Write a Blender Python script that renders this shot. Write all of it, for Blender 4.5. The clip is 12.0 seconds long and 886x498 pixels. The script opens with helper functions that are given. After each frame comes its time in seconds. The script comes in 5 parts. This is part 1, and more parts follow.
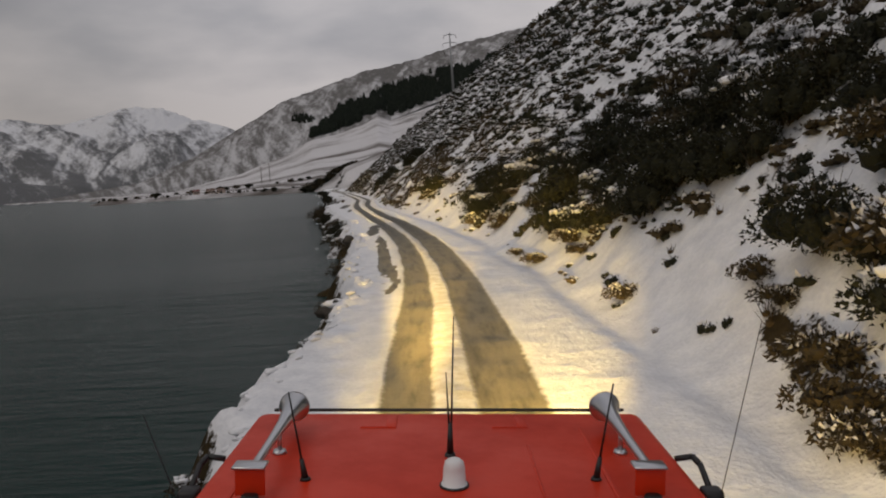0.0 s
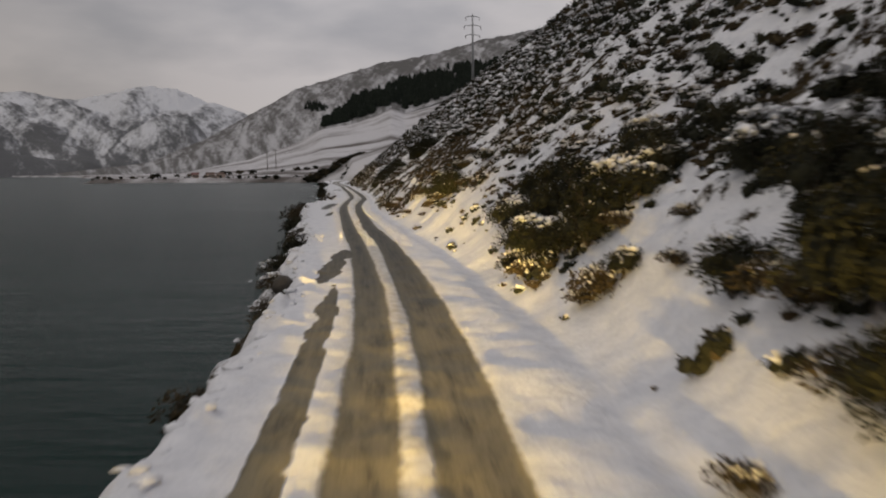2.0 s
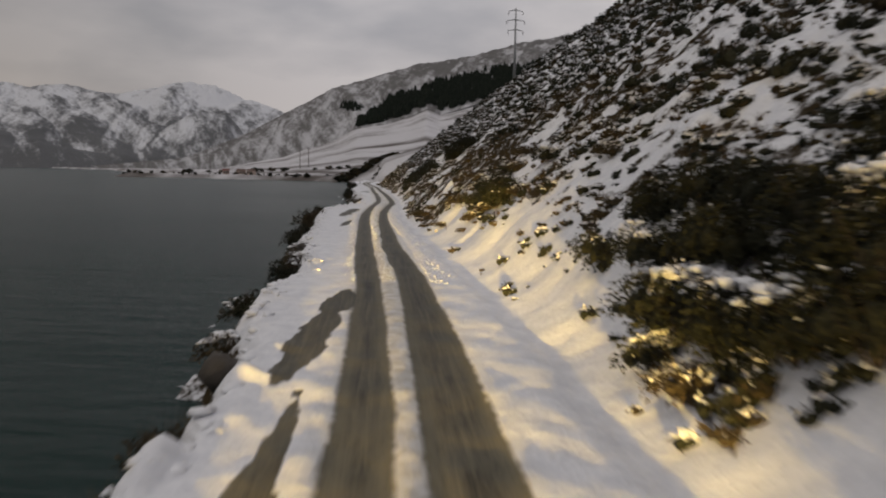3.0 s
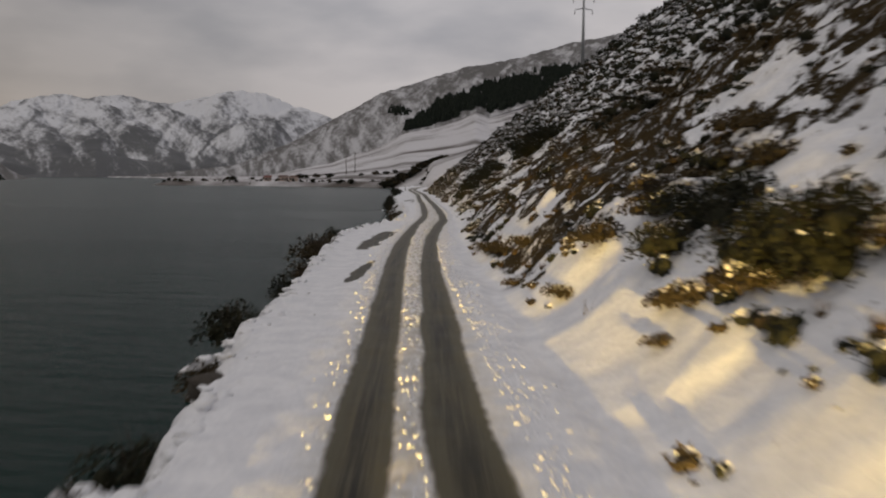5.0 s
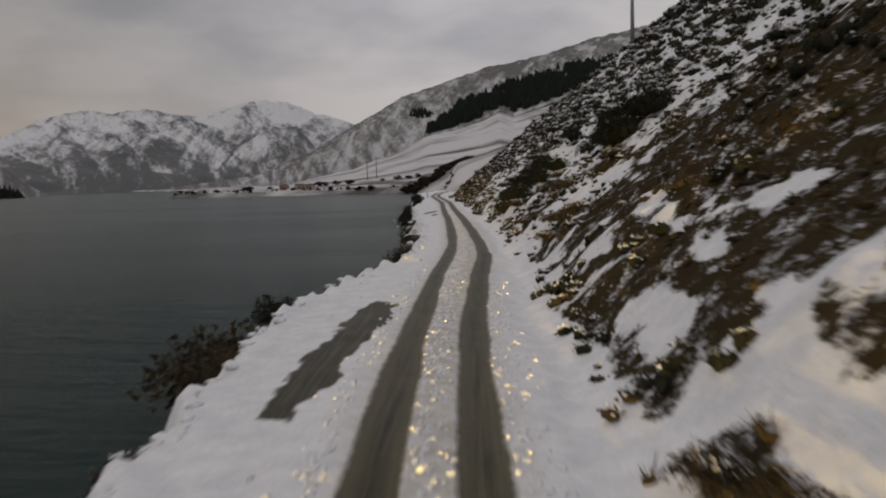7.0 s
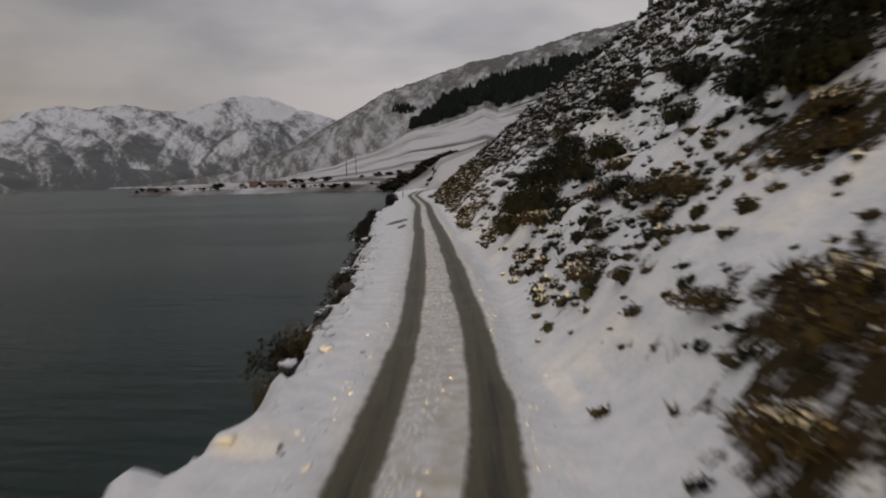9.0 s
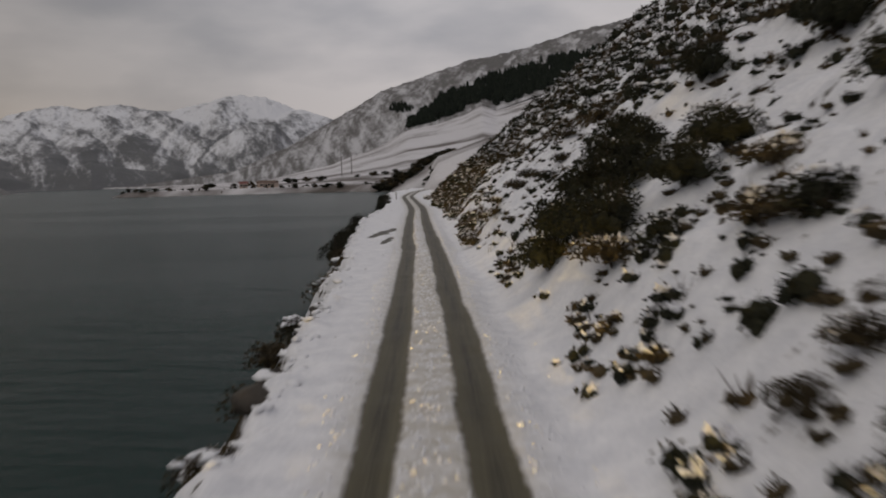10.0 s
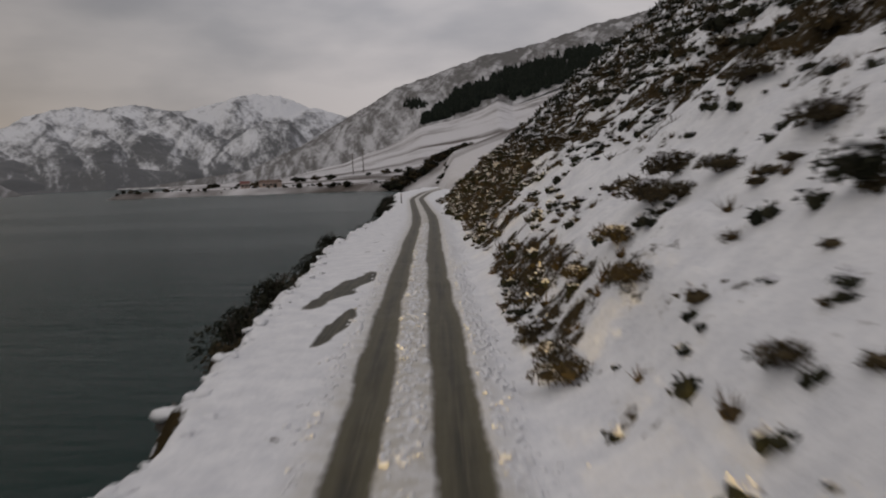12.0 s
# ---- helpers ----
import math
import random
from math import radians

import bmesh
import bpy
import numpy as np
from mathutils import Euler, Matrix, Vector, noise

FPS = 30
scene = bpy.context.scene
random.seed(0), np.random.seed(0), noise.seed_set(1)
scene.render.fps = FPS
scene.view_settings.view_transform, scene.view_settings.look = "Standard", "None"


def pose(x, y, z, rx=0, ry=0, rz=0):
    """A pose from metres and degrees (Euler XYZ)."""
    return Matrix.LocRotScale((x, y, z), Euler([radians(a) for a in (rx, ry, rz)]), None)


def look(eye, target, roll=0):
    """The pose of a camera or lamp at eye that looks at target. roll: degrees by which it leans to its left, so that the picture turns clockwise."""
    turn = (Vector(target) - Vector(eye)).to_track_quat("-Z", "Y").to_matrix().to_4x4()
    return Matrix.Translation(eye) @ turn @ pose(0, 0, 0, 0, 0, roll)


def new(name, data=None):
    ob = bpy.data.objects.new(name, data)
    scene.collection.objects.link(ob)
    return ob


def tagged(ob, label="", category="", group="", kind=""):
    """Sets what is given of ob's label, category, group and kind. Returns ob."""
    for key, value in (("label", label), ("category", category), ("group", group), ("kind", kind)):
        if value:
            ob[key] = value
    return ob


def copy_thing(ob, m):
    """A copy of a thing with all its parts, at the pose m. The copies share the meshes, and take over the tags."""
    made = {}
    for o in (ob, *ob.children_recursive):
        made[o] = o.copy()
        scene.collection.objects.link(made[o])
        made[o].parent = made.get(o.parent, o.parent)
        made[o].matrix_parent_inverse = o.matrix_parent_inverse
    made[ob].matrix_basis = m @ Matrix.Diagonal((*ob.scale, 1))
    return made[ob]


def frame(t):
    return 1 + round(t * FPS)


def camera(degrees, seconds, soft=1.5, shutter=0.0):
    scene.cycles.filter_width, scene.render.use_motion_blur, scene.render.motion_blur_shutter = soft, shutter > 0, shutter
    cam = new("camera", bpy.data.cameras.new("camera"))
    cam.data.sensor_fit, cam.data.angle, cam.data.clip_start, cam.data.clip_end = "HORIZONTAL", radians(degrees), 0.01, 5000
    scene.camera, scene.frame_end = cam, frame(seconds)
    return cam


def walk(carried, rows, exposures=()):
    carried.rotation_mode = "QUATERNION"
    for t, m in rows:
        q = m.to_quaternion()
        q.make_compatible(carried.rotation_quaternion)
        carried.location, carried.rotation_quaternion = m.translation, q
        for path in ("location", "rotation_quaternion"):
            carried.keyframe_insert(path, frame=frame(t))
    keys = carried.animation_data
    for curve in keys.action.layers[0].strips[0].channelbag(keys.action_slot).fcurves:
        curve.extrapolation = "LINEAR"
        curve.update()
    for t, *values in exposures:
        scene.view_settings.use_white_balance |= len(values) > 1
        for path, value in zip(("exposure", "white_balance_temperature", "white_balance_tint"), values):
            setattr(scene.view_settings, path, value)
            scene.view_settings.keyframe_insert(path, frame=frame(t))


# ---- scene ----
cam = camera(60.2, 12.0, soft=2.0, shutter=0.5)
PATH = [
    (0.0, -0.00, 0.00, 4.24, 84.30, 3.95, 1.75),
    (0.04, -0.00, 0.00, 4.24, 84.30, 3.95, 1.75),
    (0.5, -0.27, 6.77, 4.21, 84.17, 3.15, 1.42),
    (1.0, -0.48, 13.55, 4.21, 84.10, 2.31, 1.38),
    (1.5, -0.87, 20.43, 4.21, 84.18, 1.32, 1.81),
    (2.0, -1.28, 27.22, 4.22, 84.11, 0.62, 2.61),
    (2.5, -1.96, 34.16, 4.23, 84.34, -0.35, 3.90),
    (3.0, -2.71, 41.21, 4.22, 84.30, -1.00, 5.11),
    (5.0, -7.54, 70.71, 4.10, 84.58, -0.21, 8.73),
    (5.5, -8.80, 78.10, 4.12, 84.72, 0.29, 9.58),
    (6.0, -10.10, 85.35, 4.21, 84.75, 0.53, 10.10),
    (6.5, -11.44, 92.53, 4.31, 84.93, 1.19, 10.39),
    (7.0, -12.78, 99.55, 4.36, 84.79, 1.87, 10.54),
    (9.0, -17.03, 128.68, 4.26, 84.50, 1.89, 9.35),
    (9.5, -18.32, 136.18, 4.26, 84.25, 1.98, 9.28),
    (10.0, -19.50, 143.77, 4.22, 84.44, 2.06, 9.17),
    (10.5, -20.65, 151.32, 4.16, 84.26, 2.30, 9.33),
    (11.0, -21.93, 158.72, 4.16, 84.20, 2.06, 9.59),
    (11.5, -23.32, 165.99, 4.13, 84.24, 1.74, 9.89),
    (12.0, -24.50, 173.00, 4.11, 84.30, 2.61, 10.33),
]
walk(cam, [(t, pose(*p)) for t, *p in PATH])

# ---- world and light ----
def build_world():
    w = bpy.data.worlds.new("overcast_sky")
    w.use_nodes = True
    scene.world = w
    t = w.node_tree
    back = t.nodes["Background"]
    sky = t.nodes.new("ShaderNodeTexSky")
    sky.sky_type, sky.sun_disc = "NISHITA", False
    sky.sun_elevation, sky.sun_rotation = radians(8), radians(-60)
    coords = t.nodes.new("ShaderNodeTexCoord")
    levels = []
    for scale, detail, squash, turn in ((1.9, 4, 2.0, 0.9), (5.0, 6, 2.8, 2.1)):
        place = t.nodes.new("ShaderNodeMapping")
        place.inputs["Scale"].default_value, place.inputs["Rotation"].default_value = (1, 1, squash), (0, 0, turn)
        cloud = t.nodes.new("ShaderNodeTexNoise")
        cloud.inputs["Scale"].default_value, cloud.inputs["Detail"].default_value = scale, detail
        t.links.new(coords.outputs["Generated"], place.inputs[0])
        t.links.new(place.outputs[0], cloud.inputs["Vector"])
        levels.append(cloud.outputs["Fac"])
    both = t.nodes.new("ShaderNodeMix")
    both.data_type = "FLOAT"
    both.inputs[0].default_value = 0.35
    t.links.new(levels[0], both.inputs[2])
    t.links.new(levels[1], both.inputs[3])
    ramp = t.nodes.new("ShaderNodeValToRGB")
    ramp.color_ramp.elements[0].position, ramp.color_ramp.elements[0].color = 0.37, (2.25, 2.25, 2.5, 1)
    ramp.color_ramp.elements[1].position, ramp.color_ramp.elements[1].color = 0.60, (4.35, 4.1, 4.15, 1)
    middle = ramp.color_ramp.elements.new(0.48)
    middle.color = (3.12, 3.02, 3.18, 1)
    t.links.new(both.outputs[0], ramp.inputs[0])
    mix = t.nodes.new("ShaderNodeMix")
    mix.data_type = "RGBA"
    mix.inputs[0].default_value = 0.95
    t.links.new(sky.outputs[0], mix.inputs[6])
    # the cloud is thicker in the north-west and thins towards the east; a faint warm band lies low over the range
    split = t.nodes.new("ShaderNodeSeparateXYZ")
    t.links.new(coords.outputs["Generated"], split.inputs[0])
    thin = t.nodes.new("ShaderNodeMapRange")
    thin.interpolation_type = "SMOOTHSTEP"
    for key, value in (("From Min", -0.66), ("From Max", -0.16), ("To Min", 0.60), ("To Max", 1.04)):
        thin.inputs[key].default_value = value
    t.links.new(split.outputs["X"], thin.inputs["Value"])
    low = t.nodes.new("ShaderNodeMapRange")
    low.interpolation_type = "SMOOTHSTEP"
    for key, value in (("From Min", 0.26), ("From Max", 0.08), ("To Min", 0.0), ("To Max", 0.8)):
        low.inputs[key].default_value = value
    t.links.new(split.outputs["Z"], low.inputs["Value"])
    warm = t.nodes.new("ShaderNodeMix")
    warm.data_type, warm.blend_type = "RGBA", "MULTIPLY"
    warm.inputs[7].default_value = (0.87, 0.845, 0.845, 1)
    t.links.new(low.outputs[0], warm.inputs[0])
    t.links.new(ramp.outputs[0], warm.inputs[6])
    veil = t.nodes.new("ShaderNodeVectorMath")
    veil.operation = "SCALE"
    t.links.new(warm.outputs[2], veil.inputs[0])
    t.links.new(thin.outputs[0], veil.inputs["Scale"])
    t.links.new(veil.outputs[0], mix.inputs[7])
    t.links.new(mix.outputs[2], back.inputs["Color"])
    back.inputs["Strength"].default_value = 0.124


build_world()
lamp = bpy.data.lights.new("sun", "SUN")
lamp.energy, lamp.angle, lamp.color = 0.5, radians(40), (1.0, 0.90, 0.76)
sun = new("sun", lamp)
sun.matrix_basis = look((0, 0, 50), (35, 25, 0))

# the truck's warm headlamps where it stands, plus added beams that extend their light
HEADLAMPS_AND_FILL = ((-0.88, (-0.7, 26.0, 0.0), 28, 30000), (0.88, (1.7, 23.0, 0.0), 24, 46000), (0.6, (5.0, 16.0, 0.8), 100, 1600),
             (-0.8, (-2.2, 47.0, 0.0), 10, 330000), (-0.7, (-4.2, 62.0, 0.4), 8, 190000), (0.8, (-4.7, 70.0, 0.9), 6, 190000), (0.7, (-26.6, 192.0, 0.9), 3.8, 950000))
for x, aim, wide, power in HEADLAMPS_AND_FILL:
    data = bpy.data.lights.new("headlamp_beam", "SPOT")
    data.energy, data.color, data.spot_size, data.spot_blend, data.shadow_soft_size = power, (1.0, 0.66, 0.16), radians(wide), 1.0, 0.12
    new("headlamp_beam", data).matrix_basis = look((x - 0.14, 4.95, 1.0), aim)

# ---- noise helpers on arrays ----
def hash2(ix, iy, seed):
    n = (ix * 374761393 + iy * 668265263 + seed * 1442695041) & 0xFFFFFFFF
    n = ((n ^ (n >> 13)) * 1274126177) & 0xFFFFFFFF
    return ((n ^ (n >> 16)) & 0xFFFF) / 65535.0


def vnoise(x, y, seed=0):
    """Value noise from -1 to 1 on arrays."""
    x, y = np.asarray(x, float), np.asarray(y, float)
    ix, iy = np.floor(x).astype(np.int64), np.floor(y).astype(np.int64)
    fx, fy = x - ix, y - iy
    fx, fy = fx * fx * fx * (fx * (fx * 6 - 15) + 10), fy * fy * fy * (fy * (fy * 6 - 15) + 10)
    a, b = hash2(ix, iy, seed), hash2(ix + 1, iy, seed)
    c, d = hash2(ix, iy + 1, seed), hash2(ix + 1, iy + 1, seed)
    return ((a + (b - a) * fx) * (1 - fy) + (c + (d - c) * fx) * fy) * 2 - 1


def fbm(x, y, seed=0, octaves=4, gain=0.5):
    total, amp, f = 0.0, 1.0, 1.0
    for k in range(octaves):
        total = total + amp * vnoise(np.asarray(x) * f + 17.3 * k, np.asarray(y) * f - 9.1 * k, seed + k)
        amp, f = amp * gain, f * 2.03
    return total


def ridged(x, y, seed=0, octaves=4, gain=0.5):
    total, amp, f = 0.0, 1.0, 1.0
    for k in range(octaves):
        total = total + amp * (1 - np.abs(vnoise(np.asarray(x) * f + 31.7 * k, np.asarray(y) * f + 5.3 * k, seed + k)) * 2)
        amp, f = amp * gain, f * 2.07
    return total


def step(a, b, x):
    t = np.clip((np.asarray(x, float) - a) / (b - a), 0, 1)
    return t * t * (3 - 2 * t)


# ---- plan of the road, the lake shore and the hillside ----
ROAD_Y = (-80, 0, 13.6, 27.2, 41.2, 55, 70.7, 85.3, 99.5, 113.5, 128.7, 143.8, 158.7, 173, 240, 300, 340, 400)
ROAD_X = (3.0, 0.0, -0.48, -1.28, -2.71, -4.75, -7.54, -10.1, -12.78, -15.2, -17.3, -19.6, -22.0, -24.6, -37.0, -50.6, -57, -62)
LAKE_Z = -2.0


def road_x(y):
    """The truck's line, softened."""
    y = np.asarray(y, float)
    return sum(np.interp(y + k, ROAD_Y, ROAD_X) for k in (-9, -6, -3, 0, 3, 6, 9)) / 7


def edge_d(y):
    """Where the snowy verge breaks off towards the lake, from the truck's line."""
    base = np.interp(y, (-40, 10, 14, 19, 22, 31, 39, 45, 52, 57, 60, 63, 70, 74, 80, 85, 91, 97, 103, 108, 113, 119, 124, 131, 136, 139, 141.5, 147, 151, 159, 163, 171, 175, 180, 185, 188, 194, 200, 213, 222, 242, 269, 300, 340),
                     (-2.9, -2.9, -4.0, -3.9, -3.1, -3.1, -3.8, -3.5, -3.3, -3.1, -3.2, -3.9, -4.2, -3.2, -3.7, -4.3, -4.9, -4.7, -5.2, -5.1, -5.6, -6.2, -6.5, -5.6, -5.0, -4.1, -3.2, -3.3, -3.4, -3.4, -3.8, -3.9, -4.3, -4.4, -4.5, -4.9, -5.5, -5.8, -6.5, -6.8, -6.0, -4.8, -5.5, -9))
    return base + 0.22 * fbm(y * 0.7, y * 0.1, 5, 3)


def foot_d(y):
    """Where the hillside begins."""
    base = np.interp(y, (-40, 20, 45, 70, 92, 110, 128, 142, 165, 185, 200, 230, 260, 290, 320, 360),
                     (5.2, 4.8, 4.3, 4.1, 3.2, 2.5, 2.3, 2.4, 2.2, 1.9, 1.6, 1.2, 1.2, 2.0, 20, 60))
    return base + 0.25 * fbm(y * 0.3, 3.1, 8, 3)


def hill_up(y, d):
    """Height of the hillside above the road."""
    up = np.maximum(d - foot_d(y), 0)
    tilt = 0.76 - 0.05 * step(30, 140, up)
    rough = step(0.5, 8, up)
    h = up * tilt * step(-0.8, 2.5, up)
    h = h + rough * (0.55 * fbm(y * 0.09, d * 0.09, 21, 3) + 0.2 * fbm(y * 0.6, d * 0.6, 31, 3))
    h = h + step(12, 60, up) * 2.2 * fbm(y * 0.025, d * 0.02, 41, 3)
    return h


def hummocks(y, d):
    """Snowed-over tussocks and boulders of the slope: rounded lumps with steep fronts."""
    up = d - foot_d(y)
    wild = 0.25 + 0.75 * step(-0.35, 0.35, fbm(y * 0.11, d * 0.15, 421, 3))
    wild = wild * step(0.6, 3.2, up - 0.35 * np.interp(y, (0, 20, 45, 60, 90, 150, 190), (2.5, 3.5, 2.5, 2.0, 1.5, 2.0, 0.5)))
    a, b = vnoise(y * 0.85 + 0.3 * d, d * 0.95, 431), vnoise(y * 1.9, d * 2.1 + 0.4 * y, 432)
    return wild * (1 - step(40, 60, up)) * (0.55 * np.sqrt(np.abs(a) + 0.02) + 0.2 * np.sqrt(np.abs(b) + 0.02))


def track_mids(y):
    """The middle of the left and of the right wheel track."""
    return (np.interp(y, (0, 20, 26, 36, 54, 68, 84, 98, 111, 120, 134, 143, 150, 158, 176, 186, 197, 226, 294), (-0.9, -0.85, -0.65, -0.55, -0.5, -0.65, -1.08, -1.2, -1.42, -1.55, -1.5, -1.15, -1.05, -1.15, -1.35, -1.44, -1.75, -2.1, -2.6)),
            np.interp(y, (0, 26, 47, 58, 72, 84, 100, 113, 122, 134, 142, 149, 158, 173, 186, 196, 213, 294), (1.1, 1.1, 1.2, 1.15, 1.05, 0.5, 0.42, 0.28, 0.2, 0.5, 0.9, 0.85, 0.62, 0.38, 0.18, -0.05, -0.45, -1.1)))


def track_mask(y, d):
    """Slush in the wheel tracks: 0 snow, 1 bare wet track; and the track's depth."""
    lmid, rmid = track_mids(y)
    lw = np.interp(y, (0, 60, 85, 110, 135, 145, 160, 300), (0.54, 0.52, 0.5, 0.46, 0.40, 0.34, 0.40, 0.42))
    rw = np.interp(y, (0, 60, 85, 110, 145, 155, 185, 300), (0.66, 0.68, 0.54, 0.44, 0.42, 0.42, 0.44, 0.42))
    wob = 0.05 * fbm(y * 0.35, d * 0.8, 51, 3)
    left = 1 - step(lw - 0.2, lw + 0.18, np.abs(d - lmid) + wob)
    right = 1 - step(rw - 0.2, rw + 0.18, np.abs(d - rmid) + wob)
    return np.maximum(left, right)


def rut_core(y, d):
    """The wettest, deepest band of each wheel track, wandering a little."""
    t = np.minimum(track_mask(y, d - 0.27), track_mask(y, d + 0.27))
    return t * (0.85 + 0.3 * fbm(y * 0.3, d * 1.5, 57, 2))


def patch_mask(y, d):
    """Bare wet patches on the verge beside the tracks."""
    out = np.zeros_like(np.asarray(y, float) + d)
    for py, pd, ly, ld, lean in ((42, -1.95, 12, 0.34, 0.0), (61, -1.95, 5.5, 0.45, 0.05), (66, -1.5, 3.0, 0.5, 0.1), (119.5, -3.35, 7.5, 0.7, 0.045), (103, -2.75, 3.6, 0.3, 0.06),
                                 (33, -1.6, 3.0, 0.25, 0.0), (200, -3.75, 4.6, 0.6, 0.16), (193.3, -3.05, 2.4, 0.28, 0.1), (29.5, -1.5, 1.9, 0.17, 0.1), (50, -1.8, 5.5, 0.27, 0.0)):
        r = np.hypot((y - py) / ly, (d - pd - lean * (y - py)) / ld) + 0.28 * fbm(y * 0.9, d * 1.6, 61, 3)
        out = np.maximum(out, 1 - step(0.82, 1.1, r))
    return out


# patches of bare earth (positive) and drifts of snow (negative) on the slope: along the road, above its foot, their half lengths, weight
LOBES = ((11, 0.8, 2.4, 0.8, 1.3), (16.5, 2.1, 1.0, 0.35, 1.1), (14.2, 1.5, 1.5, 0.4, 1.2), (147, 6.3, 4.0, 1.1, 1.1), (138.3, 2.5, 2.6, 0.8, 1.3), (84.6, 2.9, 1.5, 0.4, 0.7),
         (95, 4.6, 2.2, 0.7, 0.8), (90.5, 3.5, 1.5, 0.5, 0.7), (142, 7.4, 5, 1.5, 0.5), (150.5, 4.5, 2.0, 0.5, 0.7), (109, 5.2, 3, 0.7, 0.4), (103, 2.4, 1.5, 0.5, 0.4), (110, 2.8, 1.2, 0.35, 0.4),
         (106, 3.1, 1.7, 0.5, -1.2), (112.8, 4.1, 1.6, 0.3, -0.5), (119, 5.3, 1.6, 0.6, -1.0), (117, 8.7, 3.0, 1.2, -1.1), (110.3, 1.9, 2.6, 0.35, -1.1), (106, 1.9, 1.5, 0.4, -0.9), (116.6, 1.7, 2.4, 0.5, -1.1),
         (125.4, 4.1, 3.0, 0.4, -1.1), (118, 13, 5, 2.5, 0.6), (130, 12, 6, 3.0, 0.8), (137, 14, 6, 3.0, 0.5), (122, 6.3, 2.0, 0.3, -0.8), (93, 2.8, 3.0, 1.0, -0.7), (104, 10, 3.5, 1.4, -0.7), (116.4, 3.1, 1.8, 0.25, -0.8),
         (130, 9.5, 7, 3.0, 0.5), (135, 5, 4, 2.6, 0.45), (123, 9.3, 4, 1.3, 0.6), (102, 6.2, 4, 0.9, 0.6), (113, 4.2, 2, 0.7, 0.5), (143, 10, 5, 2, 0.4), (115, 8.2, 2.6, 0.8, -0.8),
         (108.5, 5.0, 2.5, 1.0, 0.9), (105.5, 4.5, 2.5, 0.6, 0.9), (112.5, 5.2, 2.2, 0.8, 0.8), (124, 6.6, 5, 2.0, 0.6), (109, 1.1, 1.6, 0.4, 0.6), (105, 1.6, 1.2, 0.4, 0.7), (111, 3.4, 1.2, 0.3, -0.7), (109.5, 2.2, 2.2, 0.25, -0.7), (101, 4.6, 3, 0.6, 0.4))


def bare_cut(y, up, n=0.0):
    """The bare bank where the road cuts into the slope."""
    return step(95, 103, y + 0.8 * up) * (1 - step(128, 144, y - 0.7 * up)) * step(0.2, 1.2, up) * (1 - step(13, 19, up + 3 * n))


def soil_mask(y, d):
    """Brown earth and tussock showing through the snow of the hillside."""
    up = d - foot_d(y)
    n = fbm(y * 0.16 + d * 0.05, d * 0.22, 71, 4)
    m = 0.24 + 0.42 * n + 0.1 * step(5, 14, up) + (0.42 + 0.42 * bare_cut(y, up)) * fbm(y * 0.9 + d * 0.3, d * 1.5, 76, 4)
    cut = bare_cut(y, up, n)
    lobes = sum(w * np.exp(-((y - ly) / sy) ** 2 - ((up - lu - 0.05 * (y - ly)) / su) ** 2) for ly, lu, sy, su, w in LOBES)
    toe = step(186, 196, y) * (1 - step(285, 300, y)) * step(0.1, 0.8, up) * (1 - step(1.2, 3.0, up - np.maximum(y - 204, 0) * 0.14))
    band = np.exp(-((up - np.interp(y, (165, 200, 213, 223, 229, 240), (12.5, 11.4, 10.8, 8.8, 6.0, 4.0)) + 0.8 * n) / 1.7) ** 2) * step(165, 195, y)
    far = step(218, 236, y) * 0.35
    m = m + 0.68 * cut + 0.55 * toe + 0.95 * band + far + lobes
    m = m - 0.5 * (1 - step(2.0, 5.0, up)) * (1 - step(85, 95, y)) - 0.3 * step(130, 145, y) * (1 - step(222, 240, y)) * (1 - np.clip(toe + band, 0, 1))
    return np.clip(m, 0, 0.86) * step(0.1, 0.9, up)


def height(y, d):
    """The ground near the road."""
    e = edge_d(y)
    z = 0.022 * fbm(y * 0.35, d * 0.5, 81, 4) * step(1.6, 3.0, np.abs(d))
    t = track_mask(y, d)
    z = z + 0.07 * (1 - t) * step(-9, 0, -np.abs(d)) + 0.008 * fbm(y * 2.2, d * 2.8, 86, 2) * (1 - t)
    below = np.maximum(e - d, 0)
    drop = 2.6 * step(-0.2, 2.0, below) + 0.5 * np.maximum(below - 2, 0)
    z = z - drop * (1 + 0.25 * fbm(y * 0.7, d * 0.7, 91, 3))
    z = z + 0.34 * step(-1.2, 0.4, e - d) * np.maximum(fbm(y * 1.1, d * 1.1, 95, 2), -0.2) * (d < e + 1.2)
    z = z - 0.16 * np.exp(-((d - foot_d(y) + 0.3) / 0.45) ** 2)
    z = z + hill_up(y, d) + hummocks(y, d)
    return z


def ground_z(x, y):
    return float(height(np.array([y]), np.array([x - float(road_x(y))]))[0])


